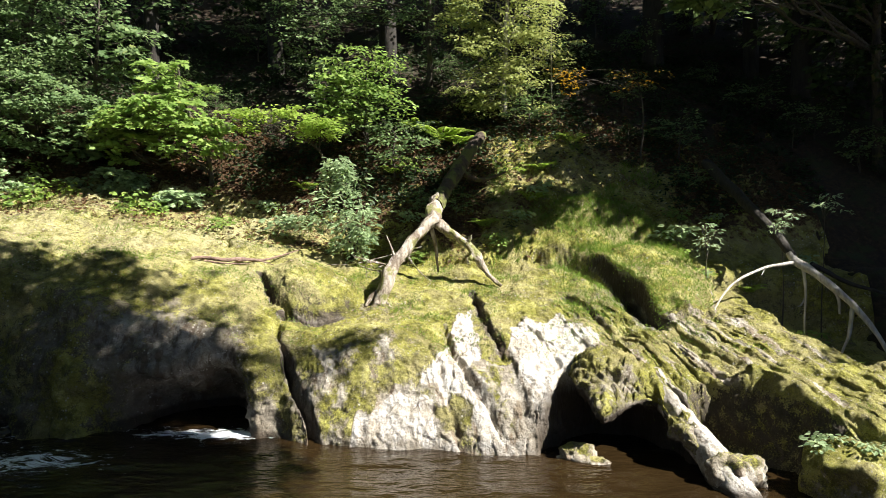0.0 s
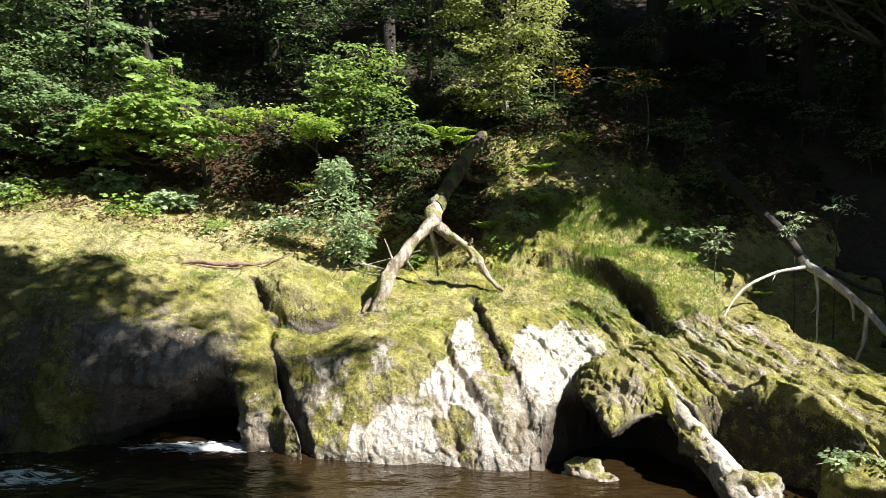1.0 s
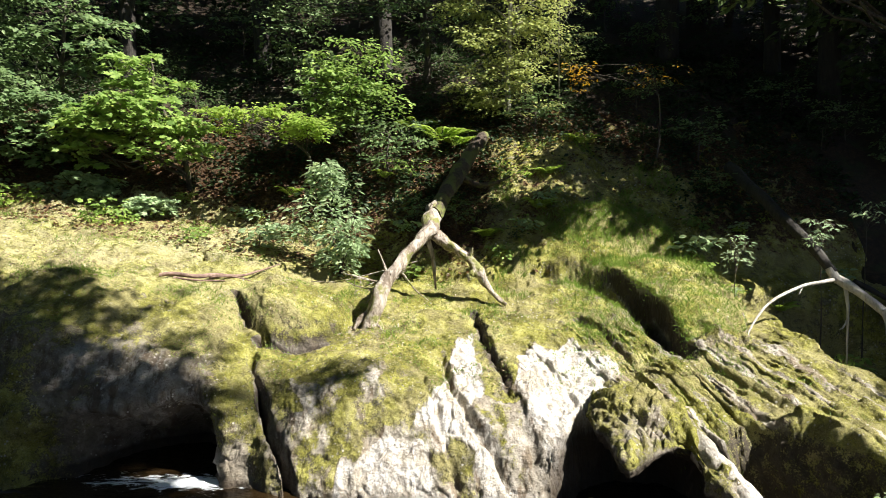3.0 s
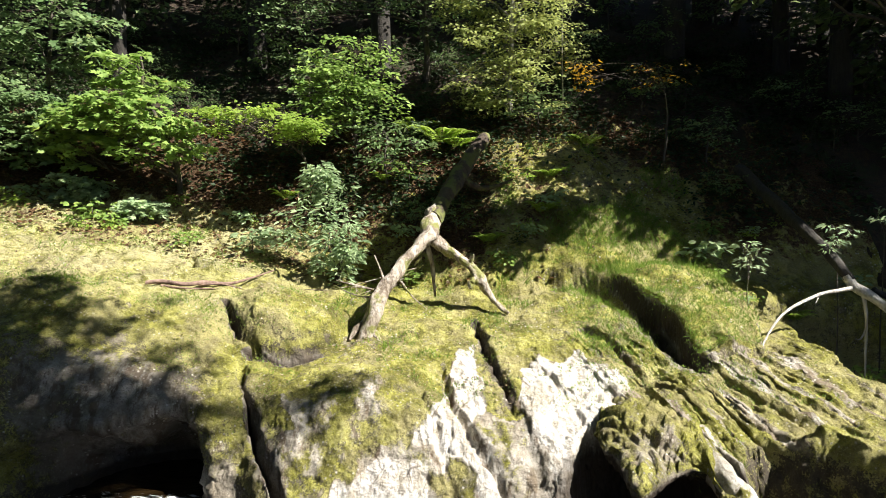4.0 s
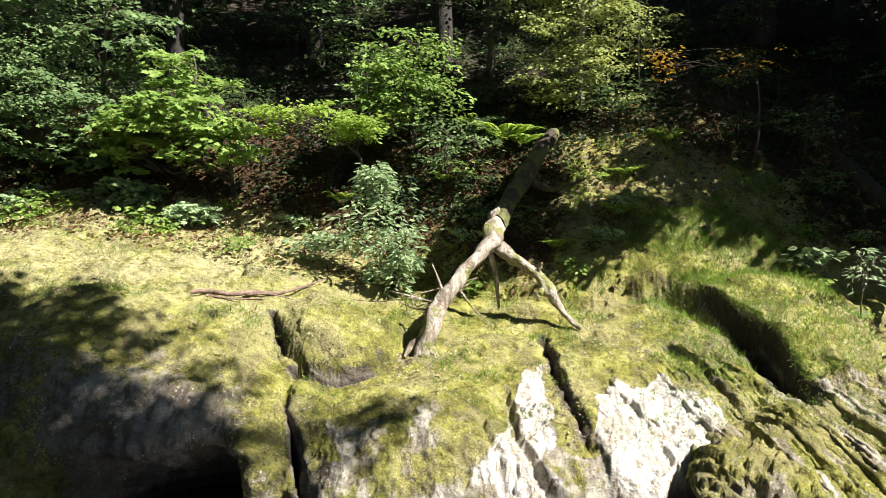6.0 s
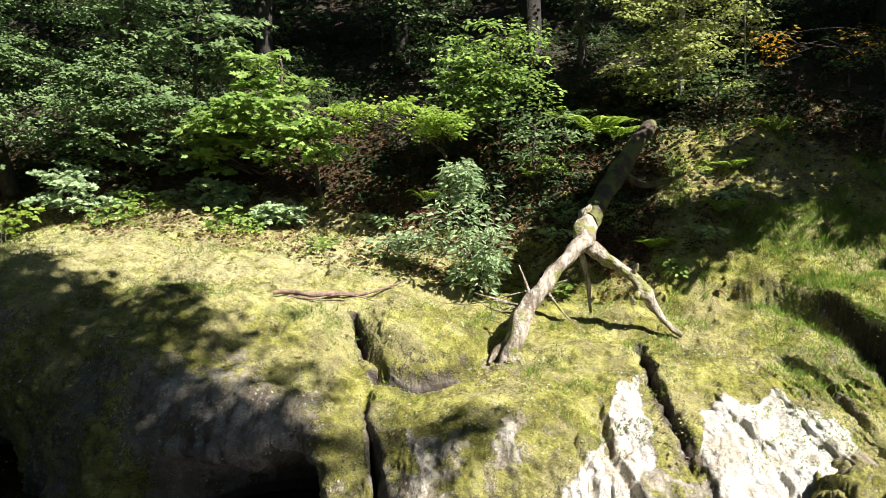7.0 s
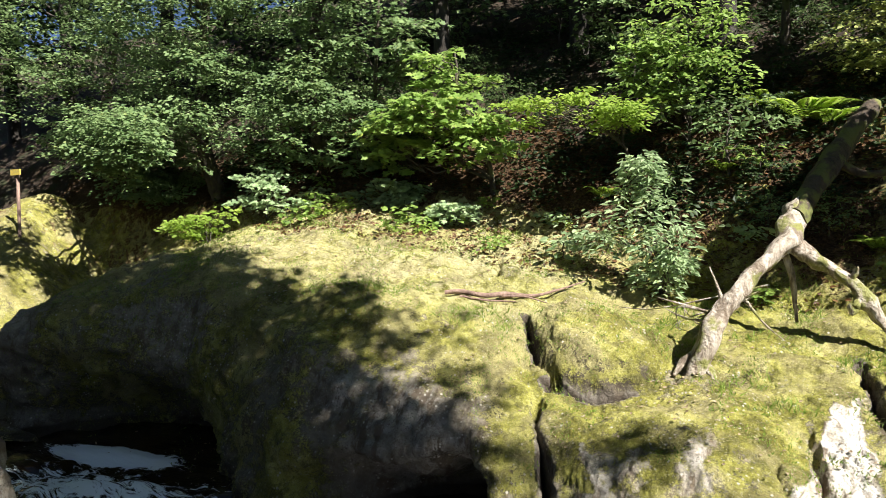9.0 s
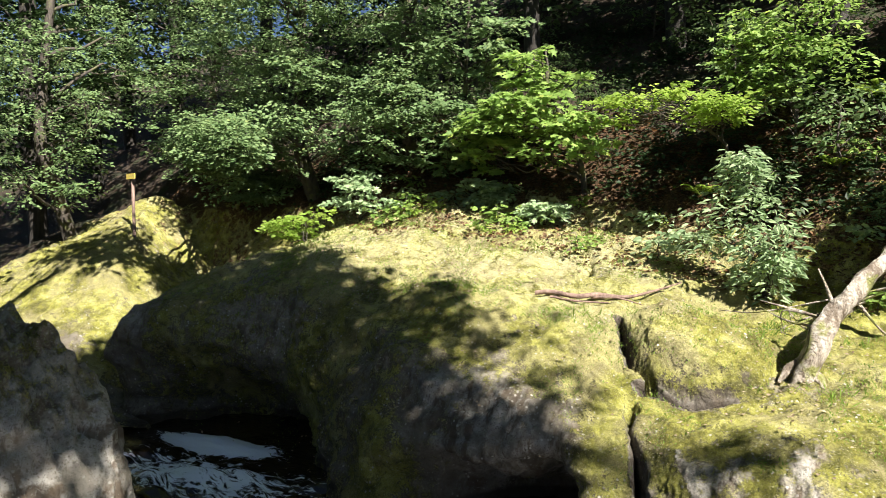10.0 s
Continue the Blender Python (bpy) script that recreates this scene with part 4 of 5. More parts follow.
# ---- trees and bushes ----
def crowned(name, label, category, foot, top, radius, crowns, leaf, bark, group="", limbs=8):
    """As make_tree, with the crowns' middles given in the world."""
    f = Vector(spot(*foot))
    path = [(0, 0, -.1, radius)] + [(*(Vector(p) - f), radius * (1 - .75 * (i + 1) / len(top))) for i, p in enumerate(top)]
    local = [(np.array(Vector(c[0]) - f), *c[1:]) for c in crowns]
    return make_tree(name, label, category, f, path, local, leaf, bark, group, limbs)


crowned("maple_tree", "young maple with broad bright green leaves leaning over the rocks", "tree", (-5.6, 16.9), [(-5.8, 16.8, 4.9), (-6.4, 16.6, 6.3), (-6.5, 16.7, 7.1)], .07,
        [((-6.7, 16.2, 5.75), (1.25, .7, .6), 40, .46, 54, .15, "lobed"), ((-5.75, 16.3, 5.2), (.65, .45, .55), 16, .36, 44, .14, "lobed"),
         ((-6.5, 16.6, 6.75), (.75, .6, .45), 13, .42, 50, .15, "lobed"), ((-7.5, 16.4, 5.2), (.55, .4, .6), 12, .34, 40, .14, "lobed")], LEAF_MAPLE, BARK)
crowned("maple_tree", "shaded maple with blue-green leaves above the hump", "tree", (-8.7, 17.3), [(-8.6, 17.0, 5.2), (-8.4, 16.9, 7.2), (-8.3, 17, 9)], .09,
        [((-8.6, 16.6, 5.6), (.7, .6, .9), 18, .38, 44, .14, "lobed"), ((-8.2, 16.9, 7.6), (1.1, .8, .9), 26, .42, 46, .14, "lobed")], LEAF_DARK, BARK)
crowned("beech_sapling", "beech sapling with flat layered sprays of light green leaves", "sapling", (-2.9, 17.4), [(-3.0, 17.0, 5.0), (-3.6, 16.4, 5.6)], .045,
        [((-4.15, 16.0, 5.78), (.95, .45, .1), 16, .4, 50, .1, "oval"), ((-3.35, 16.1, 5.5), (.75, .5, .22), 20, .4, 50, .1, "oval"), ((-4.6, 15.9, 5.42), (.3, .25, .06), 4, .25, 24, .1, "oval")], LEAF_BEECH, BARK)
crowned("hazel_bush", "hazel bush with layered green leaves on the slope", "bush", (-1.9, 17.9), [(-2.0, 17.5, 5.6), (-2.0, 17.4, 7.2)], .05,
        [((-1.9, 17.1, 6.2), (1.0, .7, .8), 44, .42, 40, .115, "oval"), ((-1.9, 17.4, 7.2), (.85, .7, .65), 26, .4, 40, .11, "oval"), ((-2.75, 17.1, 6.6), (.45, .4, .35), 9, .3, 26, .15, "lobed")], LEAF_MAPLE, BARK)
crowned("ash_tree", "tall tree with grey-green leaves higher up the slope", "tree", (-.4, 20), [(-.4, 19.6, 8), (-.4, 19.2, 11)], .12,
        [((-.3, 19.0, 9.6), (1.5, 1.0, 1.4), 70, .45, 40, .1, "oval"), ((-3.6, 19.2, 9.4), (1.4, .9, 1.2), 60, .45, 40, .1, "oval")], LEAF_DARK, BARK)
crowned("elder_bush", "elder bush with drooping grey-green pointed leaves beside the dead log", "bush", (-1.95, 14.9), [(-2.0, 14.9, 3.2), (-2.25, 14.9, 4.4)], .035,
        [((-2.2, 14.65, 3.55), (.85, .45, .42), 27, .24, 18, .15, "leaflet"), ((-2.3, 14.8, 4.3), (.4, .3, .4), 22, .2, 26, .14, "leaflet"), ((-1.95, 14.6, 2.95), (.5, .3, .3), 20, .2, 26, .15, "leaflet")], LEAF_ELDER, BARK)
crowned("birch_tree", "slender birch with small yellow-green leaves", "tree", (1.6, 18.2), [(1.6, 18.2, 7.5), (1.65, 18.2, 10.5), (1.7, 18.3, 14.5)], .075,
        [((1.55, 18.0, 6.7), (1.25, .8, .9), 84, .34, 46, .085, "oval"), ((1.55, 18.0, 8.5), (1.5, .9, 1.1), 140, .38, 46, .085, "oval"),
         ((1.65, 18.1, 10.5), (1.5, 1.0, 1.4), 110, .42, 44, .085, "oval")], LEAF_BIRCH, BARK_PALE)
crowned("autumn_sapling", "thin sapling with sparse orange autumn leaves", "sapling", (4.9, 17.2), [(4.9, 17.1, 5.9), (4.7, 17.1, 6.7)], .028,
        [((4.7, 17.0, 6.8), (1.0, .5, .35), 10, .26, 12, .085, "oval"), ((3.5, 17.2, 6.95), (.8, .5, .4), 12, .26, 13, .085, "oval")], LEAF_AUTUMN, BARK, limbs=4)
for foot, mids in (((-10.3, 15.4), [((-10.3, 15.2, 4.3), (.75, .55, .5))]), ((-7.6, 16.5), [((-7.7, 16.4, 4.3), (.45, .35, .35))]), ((-6.1, 16.1), [((-6.1, 16.0, 3.85), (.4, .3, .22))])):
    crowned("maple_bush", "low maple bush with pale green leaves at the rock's back edge", "bush", foot, [(foot[0], foot[1] - .1, mids[0][0][2])], .03,
            [(m, r, 30, .24, 34, .1, "lobed") for m, r in mids], LEAF_ELDER, BARK, "maple bushes")
crowned("beech_bush", "low yellow-green beech bush growing on the mossy rock", "bush", (-10.45, 13.9), [(-10.45, 13.9, 3.5)], .025,
        [((-10.5, 13.8, 3.6), (.8, .5, .28), 30, .26, 36, .09, "oval")], LEAF_BEECH, BARK)
for foot, z in (((5.15, 13.5), 3.0), ((6.6, 13.4), 3.35), ((7.6, 13.8), 3.6)):
    crowned("rowan_sapling", "small sapling with pale leaves in the shade", "sapling", foot, [(foot[0], foot[1], z)], .018,
            [((foot[0], foot[1] - .05, z), (.35, .3, .28), 7, .2, 16, .11, "lance")], LEAF_ELDER, BARK, "shaded saplings")
for foot, top, crowns in (((-13.5, 17.2), (-13.3, 16.3, 6), [((-12.8, 15.8, 6.6), (2.0, 1.3, 1.6)), ((-13.2, 15.5, 9), (2.3, 1.5, 1.5))]),
                          ((-18, 18), (-17.6, 17, 7), [((-17.2, 16.4, 7.6), (2.2, 1.5, 1.9)), ((-18, 17, 10.5), (2.5, 1.6, 1.8)), ((-15.2, 16.6, 5.2), (1.2, .9, 1.0)), ((-13.0, 13.7, 5.4), (1.2, .8, .8))]),
                          ((-10.3, 17.5), (-10, 16.6, 6.2), [((-9.9, 16.2, 6.2), (1.5, 1.0, 1.4)), ((-10, 16.6, 8.8), (2, 1.2, 1.4))]),
                          ((-20, 14), (-19.6, 13, 6), [((-19.4, 12.6, 6.5), (2.2, 1.8, 2.6)), ((-21.5, 15.5, 8.8), (2.6, 1.8, 2.2))])):
    crowned("oak_tree", "broad tree with dark grey-green leaves in layered sprays", "tree", foot, [top, (top[0], top[1] + .5, 10), (top[0], top[1] + .8, 13)], .2,
            [(m, r, 125, .48, 60, .1, "oval") for m, r in crowns], LEAF_DARK, BARK, "trees above the hump")


def forest_tree(label, leaf, shape, size, tall, wide):
    return make_tree("forest_tree", label, "tree", (0, 0, 0), [(0, 0, -.5, .24), (.1, 0, tall * .4, .19), (0, .1, tall, .05)],
                     [((0, 0, tall * .42), (wide, wide, tall * .27), 110, .62, 26, size, shape), ((0, 0, tall * .78), (wide * 1.1, wide * 1.1, tall * .22), 90, .7, 26, size, shape)], leaf, SHADED_BARK, "forest trees", 8)


# the first two kinds carry forest shade in their leaf colour
kinds = [forest_tree("tall forest tree with a dense crown coloured dark for shade", LEAF_SHADE, "kite", .2, 12, 2.6), forest_tree("tall slender forest tree, leaves coloured as in deep shade", LEAF_SHADE, "kite", .22, 14, 2.4),
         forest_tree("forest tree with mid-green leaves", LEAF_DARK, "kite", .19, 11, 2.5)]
# those on the near bank are out of view, added to block skylight
SPOTS = [(-24, 15), (-22, 19), (-18.5, 20), (-15, 20), (-11.5, 20.3), (-8.3, 19.8), (-5, 21), (-1.6, 20.8), (6.5, 21.5), (9.3, 21), (12.5, 18), (-16, 24.5), (-12.5, 25), (-9, 24.5), (-5.5, 25.5), (-2, 25), (1.2, 28),
         (5.4, 25.5), (9, 25), (14, 24), (18, 20), (-21, 25), (-27, 20), (-6, 31), (-1, 33), (8, 31), (-13, 31), (15, 30), (14, 15), (11.5, 19), (16.5, 16), (-26, 10), (-29, 3), (-24, 5),
         (-22, -5), (-14, -7), (-7, -9), (0, -10), (15, -6), (23, 2), (8, -11), (24, 12), (-20, 9), (-23, 12), (-18, 4), (-30, 14), (-10, -6), (-4, -6), (2, -7), (-14, -3), (-17, 0), (-26, -2), (-33, 8), (-35, 18), (-22, 14), (-25, 17.5), (-27.5, 12), (-24.5, 20.5), (10.8, 16.4), (9.8, 19), (12.4, 17), (11, 22), (8.2, 24), (15, 18), (17, 25)]
for i, (x, y) in enumerate(SPOTS):
    m = Matrix.Translation(spot(x, y)) @ pose(0, 0, 0, 0, 0, random.uniform(0, 360)) @ Matrix.Diagonal((*[random.uniform(.85, 1.2) * (.78 if (x, y) == (10.8, 16.4) else 1)] * 3, 1))
    if i < 3:
        kinds[i].matrix_basis = m
    else:
        copy_thing(kinds[i % 3], m)

# out of view; crowns set along the sun's path to shade hump and near rock
crowned("hump_shade_tree", "unseen tree added on the near bank, leaning out to shade the hump", "tree", (10.5, -2.0), [(9.5, .5, 8), (7, 3, 12.5), (3.5, 5.2, 14.5), (0, 6.6, 15.5)], .38,
        [((-.2, 6.9, 15), (2.6, 2.1, .9), 190, .75, 40, .22, "kite"), ((3.4, 6.2, 15), (2.0, 2.0, .9), 150, .7, 40, .22, "kite"), ((2.8, 3.0, 15), (2.4, 1.8, .9), 190, .75, 36, .22, "kite"),
         ((6.0, 4.7, 14.8), (1.8, 1.8, .9), 130, .7, 40, .22, "kite"), ((8.3, 4.0, 14.8), (1.5, 1.4, .8), 100, .65, 40, .22, "kite"), ((10.0, 6.2, 15), (.35, .3, .2), 4, .4, 30, .18, "kite")], LEAF_MAPLE, BARK)
# crowns beyond the view, added to shade the downstream side
for foot, mids in (((16, 16.5), [((14.6, 15.6, 14), 2.3), ((16.8, 13.2, 13.5), 2.0)]), ((21, 9.5), [((18.9, 9.6, 14), 2.1), ((19.8, 6.2, 14), 2.1), ((13.6, 12.4, 10.2), 1.15), ((11.4, 13.2, 10.2), 1.2)]), ((22, 13.5), [((20.5, 13, 13), 2.8), ((19, 16.5, 12), 2.8)])):
    crowned("bank_shade_tree", "unseen tree beside the river, its dense crown added to cast shade", "tree", foot, [(foot[0] - .5, foot[1] - .3, 8), (foot[0] - 1.5, foot[1] - .8, 13)], .3,
            [(m, (r, r * .75, .5) if m[2] < 11 else (r, r, 1.6), 90 if m[2] < 11 else 220, .4 if m[2] < 11 else .8, 36, .22, "kite") for m, r in mids], LEAF_DARK, BARK, "river bank trees")

# high crowns above the view, added to keep sun off the forest behind
for x, y, z in ((-9, 19.4, 16.5), (-4.5, 19, 16), (0, 19.2, 16.5), (5.5, 22, 17), (13, 20.5, 15.5), (-14, 19.5, 16), (12.5, 18.5, 12.5), (9.5, 21.5, 14)):
    crowned("beech_shade_tree", "tall beech on the slope, its high crown added above view for shade", "tree", (x - .5 if z > 12 else 10.5, y + 3.6), [(x - .4, y + 3.2, z - 6), (x, y + .5, z)], .24,
            [((x, y, z), (2.9, 2.4, 1.3) if z > 12 else (1.5, .9, .35), 130 if z > 12 else 60, .8 if z > 12 else .5, 26, .24, "kite")], LEAF_DARK, BARK, "tall beeches on the slope")

# crowns added out of view, to shade the dead tree and upper slope
crowned("leaning_shade_beech", "beech leaning out from the slope, crowns added to cast shade", "tree", (10.8, 17.2), [(10.2, 16.4, 8), (9.2, 14.6, 9.6), (6.4, 14.2, 8.6)], .12,
        [((5.4, 13.9, 7.9), (.75, .6, .3), 34, .4, 26, .2, "kite"), ((9.2, 14.1, 9.5), (1.25, .9, .35), 90, .45, 26, .2, "kite"), ((7.3, 15.35, 9.5), (1.2, .5, .3), 64, .42, 26, .2, "kite"), ((5.9, 13.35, 9.3), (.7, .6, .3), 34, .35, 26, .2, "kite"), ((4.45, 13.75, 9.3), (.75, 1.25, .3), 76, .35, 28, .2, "kite")], LEAF_DARK, BARK)
# alder and its copies are unseen, added to cut down the skylight
cover = crowned("sky_block_alder", "unseen alder added on the near bank to block sky light", "tree", (-3, -7), [(-3, -6, 8), (-3, -3, 14)], .3,
                [((-3, -1.5, 14.5), (4.2, 3.0, 1.4), 190, .9, 26, .26, "kite")], LEAF_DARK, BARK, "alders on the near bank")
# stays out of view; its one crown is there to dapple the knoll
crowned("knoll_shade_alder", "unseen alder added on the near bank to shade the knoll", "tree", (-9, -4), [(-9, -2, 6), (-10, 4, 9.6), (-10.6, 9.5, 10.6)], .3,
        [((-10.6, 10.6, 10.8), (1.5, 1.0, .4), 44, .5, 26, .2, "kite")], LEAF_DARK, BARK)
for x, y, turn in ((-10, -6, 10), (-17, -5, -12), (4, -7.5, 8), (-6, -11, 170), (1, -12, 185), (-13, -11, 175)):
    copy_thing(cover, Matrix.Translation(spot(x, y)) @ pose(0, 0, 0, 0, 0, turn))


def shrub(label, leaf, shape, size):
    return make_tree("shrub", label, "bush", (0, 0, 0), [(0, 0, -.1, .03), (.05, 0, .9, .01)], [((0, 0, .8), (.8, .7, .6), 26, .3, 22, size, shape)], leaf, BARK, "undergrowth", 4)


# first and third have the leaf colour darkened for shade
shrubs = [shrub("undergrowth shrub with leaves coloured as in shade", LEAF_SHADE, "oval", .1), shrub("bramble shrub in the undergrowth", LEAF_DARK, "oval", .09), shrub("hazel shrub in the undergrowth, its green darkened for shade", LEAF_SHADE, "oval", .11)]
places = [(x + random.uniform(-.5, .5), y + random.uniform(-.4, .4)) for y in (16.6, 17.6, 18.7, 20, 21.5, 23.5) for x in np.arange(-19, 12, 1.25)]
places = [(x, y) for x, y in places if not (.3 < x < 3.8 and y < 17.4) and not (-5.2 < x < -3.2 and y < 17.3) and not (x < -3 and y < 17.0)] + [(.3, 15.4), (1.0, 15.7), (1.5, 15.1), (-.5, 15.6), (-.2, 16.3), (-13, 13.6), (-14, 15), (-12.4, 15.6), (-15, 14.4), (-12.2, 14.2), (-14, 13.8), (-15.5, 15.4)]
for i, (x, y) in enumerate(places):
    m = Matrix.Translation(spot(x, y)) @ pose(0, 0, 0, 0, 0, random.uniform(0, 360)) @ Matrix.Diagonal((*[random.uniform(.55, 1.35) if y > 16.5 or x < -10 else .5] * 3, 1))
    if i < 3:
        shrubs[i].matrix_basis = m
    else:
        copy_thing(shrubs[i % 3], m)


# ---- dead wood ----
def wood(name, label, category, material, pieces, sides=9, lumps=.12):
    """pieces: part name and paths; places in the world."""
    foot = Vector(pieces[0][1][0][:3])
    ob = thing(name, foot, label, category)
    for pname, path, *own in pieces:
        q = glide(path, 5 * len(path) + 4)
        q[1:-1, :3] += rolling(np.random.normal(0, .06, (len(q) - 2, 3))) * q[1:-1, 3:]
        q[:, :3] -= foot
        part(pname, tube_mesh(pname, [q], own[0] if own else material, sides, lumps * (.35 if own else 1)), ob)
    return ob


wood("dead_tree", "fallen dead tree, forked, bleached and mossy, propped on the rock", "dead tree", DEADWOOD, [
    ("trunk", [(-1.28, 12.6, 1.42, .1), (-1.22, 12.66, 1.6, .12), (-1.12, 12.72, 1.95, .145), (-1.0, 12.82, 2.28, .12), (-.88, 12.97, 2.52, .105), (-.66, 13.2, 2.83, .095), (-.42, 13.5, 3.08, .1), (-.22, 13.8, 3.3, .135), (-.16, 14.1, 3.52, .145), (-.08, 14.4, 3.72, .14)]),
    ("upper_trunk", [(-.12, 14.2, 3.6, .14), (-.02, 14.5, 3.78, .15), (.13, 15.0, 4.1, .155), (.4, 15.7, 4.55, .155), (.62, 16.2, 4.9, .15), (.81, 16.6, 5.18, .15), (.9, 16.8, 5.32, .14), (.96, 16.9, 5.4, .09), (1.0, 17.0, 5.46, .03)], MOSSY_BARK),
    ("branch", [(.42, 15.6, 4.42, .07), (.75, 15.55, 4.22, .055), (1.1, 15.5, 4.26, .04), (1.4, 15.4, 4.38, .015)], MOSSY_BARK),
    ("branch", [(-.22, 13.82, 3.3, .11), (.0, 13.8, 3.16, .1), (.18, 13.8, 3.02, .085), (.38, 13.75, 2.9, .085), (.56, 13.7, 2.75, .075), (.66, 13.7, 2.6, .11), (.72, 13.68, 2.48, .07), (.82, 13.65, 2.32, .06), (.95, 13.6, 2.16, .045), (1.14, 13.5, 2.0, .03)]),
    ("knot", [(.6, 13.68, 2.62, .05), (.52, 13.6, 2.5, .06), (.5, 13.56, 2.42, .02)]),
    ("knot", [(.5, 13.7, 2.85, .04), (.54, 13.66, 2.95, .03), (.56, 13.62, 3.0, .01)]),
    ("branch", [(-.25, 13.85, 3.2, .04), (-.15, 13.9, 2.8, .035), (-.1, 13.95, 2.25, .02)]),
    ("twig", [(-.9, 13.1, 2.5, .03), (-1.0, 13.2, 2.8, .015), (-1.08, 13.2, 3.0, .008)]),
    ("twig", [(-.95, 13.1, 2.4, .025), (-1.3, 13.1, 2.5, .014), (-1.7, 13.1, 2.6, .006)]),
    ("twig", [(-.95, 13.1, 2.3, .02), (-1.4, 13.2, 2.35, .012), (-1.75, 13.3, 2.5, .005)]),
    ("root", [(-1.2, 12.78, 1.85, .07), (-1.05, 12.72, 1.8, .06), (-.95, 12.62, 1.68, .03)]),
    ("root", [(-1.18, 12.8, 1.95, .06), (-1.32, 12.7, 1.85, .05), (-1.42, 12.6, 1.7, .02)]),
    *[("twig", [(-1.0 + .1 * k, 13.05 + .05 * k, 2.3 + .08 * k, .012), (-1.2 - .1 * k + random.uniform(-.2, .5), 13.1, 2.3 + random.uniform(-.1, .3), .008), (-1.3 - .15 * k + random.uniform(-.3, .9), 13.2, 2.2 + random.uniform(-.2, .5), .004)]) for k in range(7)],
    ("twig", [(-.7, 13.4, 2.6, .02), (-.45, 13.3, 2.3, .012), (-.2, 13.2, 2.1, .005)])], 14, .17)
wood("dead_branch", "bleached white dead branches hanging from a fallen trunk", "dead branch", BLEACHED, [
    ("upper_trunk", [(6.27, 16.5, 4.66, .13), (6.41, 15.2, 3.92, .12), (6.48, 14.0, 3.3, .1), (6.46, 13.2, 2.9, .09), (6.58, 12.95, 2.6, .08)], SHADED_BARK),
    ("trunk", [(6.54, 13.0, 2.68, .085), (6.62, 12.9, 2.5, .085), (6.94, 12.7, 2.25, .07), (7.29, 12.4, 1.86, .065), (7.52, 12.1, 1.44, .05), (7.74, 11.8, .9, .03)]),
    ("branch", [(6.62, 12.9, 2.5, .04), (6.3, 12.8, 2.47, .03), (5.9, 12.7, 2.4, .026), (5.34, 12.5, 2.19, .024), (5.01, 12.3, 1.95, .02), (4.73, 12.1, 1.62, .012)]),
    ("twig", [(5.95, 12.72, 2.41, .014), (5.9, 12.7, 2.33, .01), (5.86, 12.68, 2.27, .004)]),
    ("branch", [(6.72, 12.85, 2.36, .034), (6.74, 12.8, 2.1, .028), (6.74, 12.8, 1.82, .024), (6.71, 12.75, 1.12, .012)]),
    ("twig", [(6.74, 12.8, 1.86, .016), (6.66, 12.78, 1.72, .014), (6.58, 12.75, 1.69, .008)]),
    ("branch", [(7.36, 12.35, 1.78, .045), (7.3, 12.3, 1.5, .035), (7.24, 12.25, 1.22, .03), (7.09, 12.2, .92, .022), (6.92, 12.1, .6, .01)]),
    ("branch", [(7.12, 12.5, 2.05, .035), (7.2, 12.5, 1.8, .03), (7.21, 12.5, 1.58, .018)]),
    ("branch", [(6.85, 12.82, 2.48, .05), (7.52, 12.8, 2.13, .04), (8.24, 12.8, 1.92, .03)], SHADED_BARK)], 7, .09)


def on_rock(pts):
    return [(x, y, float(height(np.array([x]), np.array([y]))[0]) + r + lift, r) for x, y, r, lift in pts]


wood("fallen_stick", "brown fallen branch lying on the mossy rock", "stick", STICK, [
    ("stem", on_rock([(-4.75, 13.0, .034, .02), (-4.5, 13.1, .042, .03), (-4.2, 13.1, .036, .05), (-3.9, 13.35, .036, .04), (-3.5, 13.6, .024, .06), (-3.0, 14.3, .01, .12)])),
    ("twig", on_rock([(-4.0, 13.3, .02, .03), (-3.6, 13.3, .015, .05), (-3.3, 13.45, .006, .03)])),
    ("twig", on_rock([(-4.5, 13.0, .02, .0), (-4.1, 13.05, .015, .02), (-3.7, 13.2, .006, .02)]))], 7, .06)

# ---- trail post ----
post = thing("trail_post", spot(-16.95, 14.05), "rusty brown marker post with a small yellow plate", "post")
part("pole", tube_mesh("pole", [[(0, 0, -.1, .04), (0, 0, .6, .04), (0, 0, 1.62, .04)]], STICK, 10), post)
bm = bmesh.new()
bmesh.ops.create_cube(bm, size=1, matrix=Matrix.Translation((0, -.05, 1.62)) @ Matrix.Diagonal((.38, .03, .14, 1)))
bmesh.ops.bevel(bm, geom=bm.edges[:], offset=.008, segments=2)
plate = bpy.data.meshes.new("plate")
bm.to_mesh(plate)
m = Nodes("yellow_paint")
plate.materials.append(m.done(m.mix(m.ramp(m.noise(20), (.45, 0.0), (.6, .6)), (.6, .45, .08), (.35, .3, .16)), .5))
part("plate", plate, post)


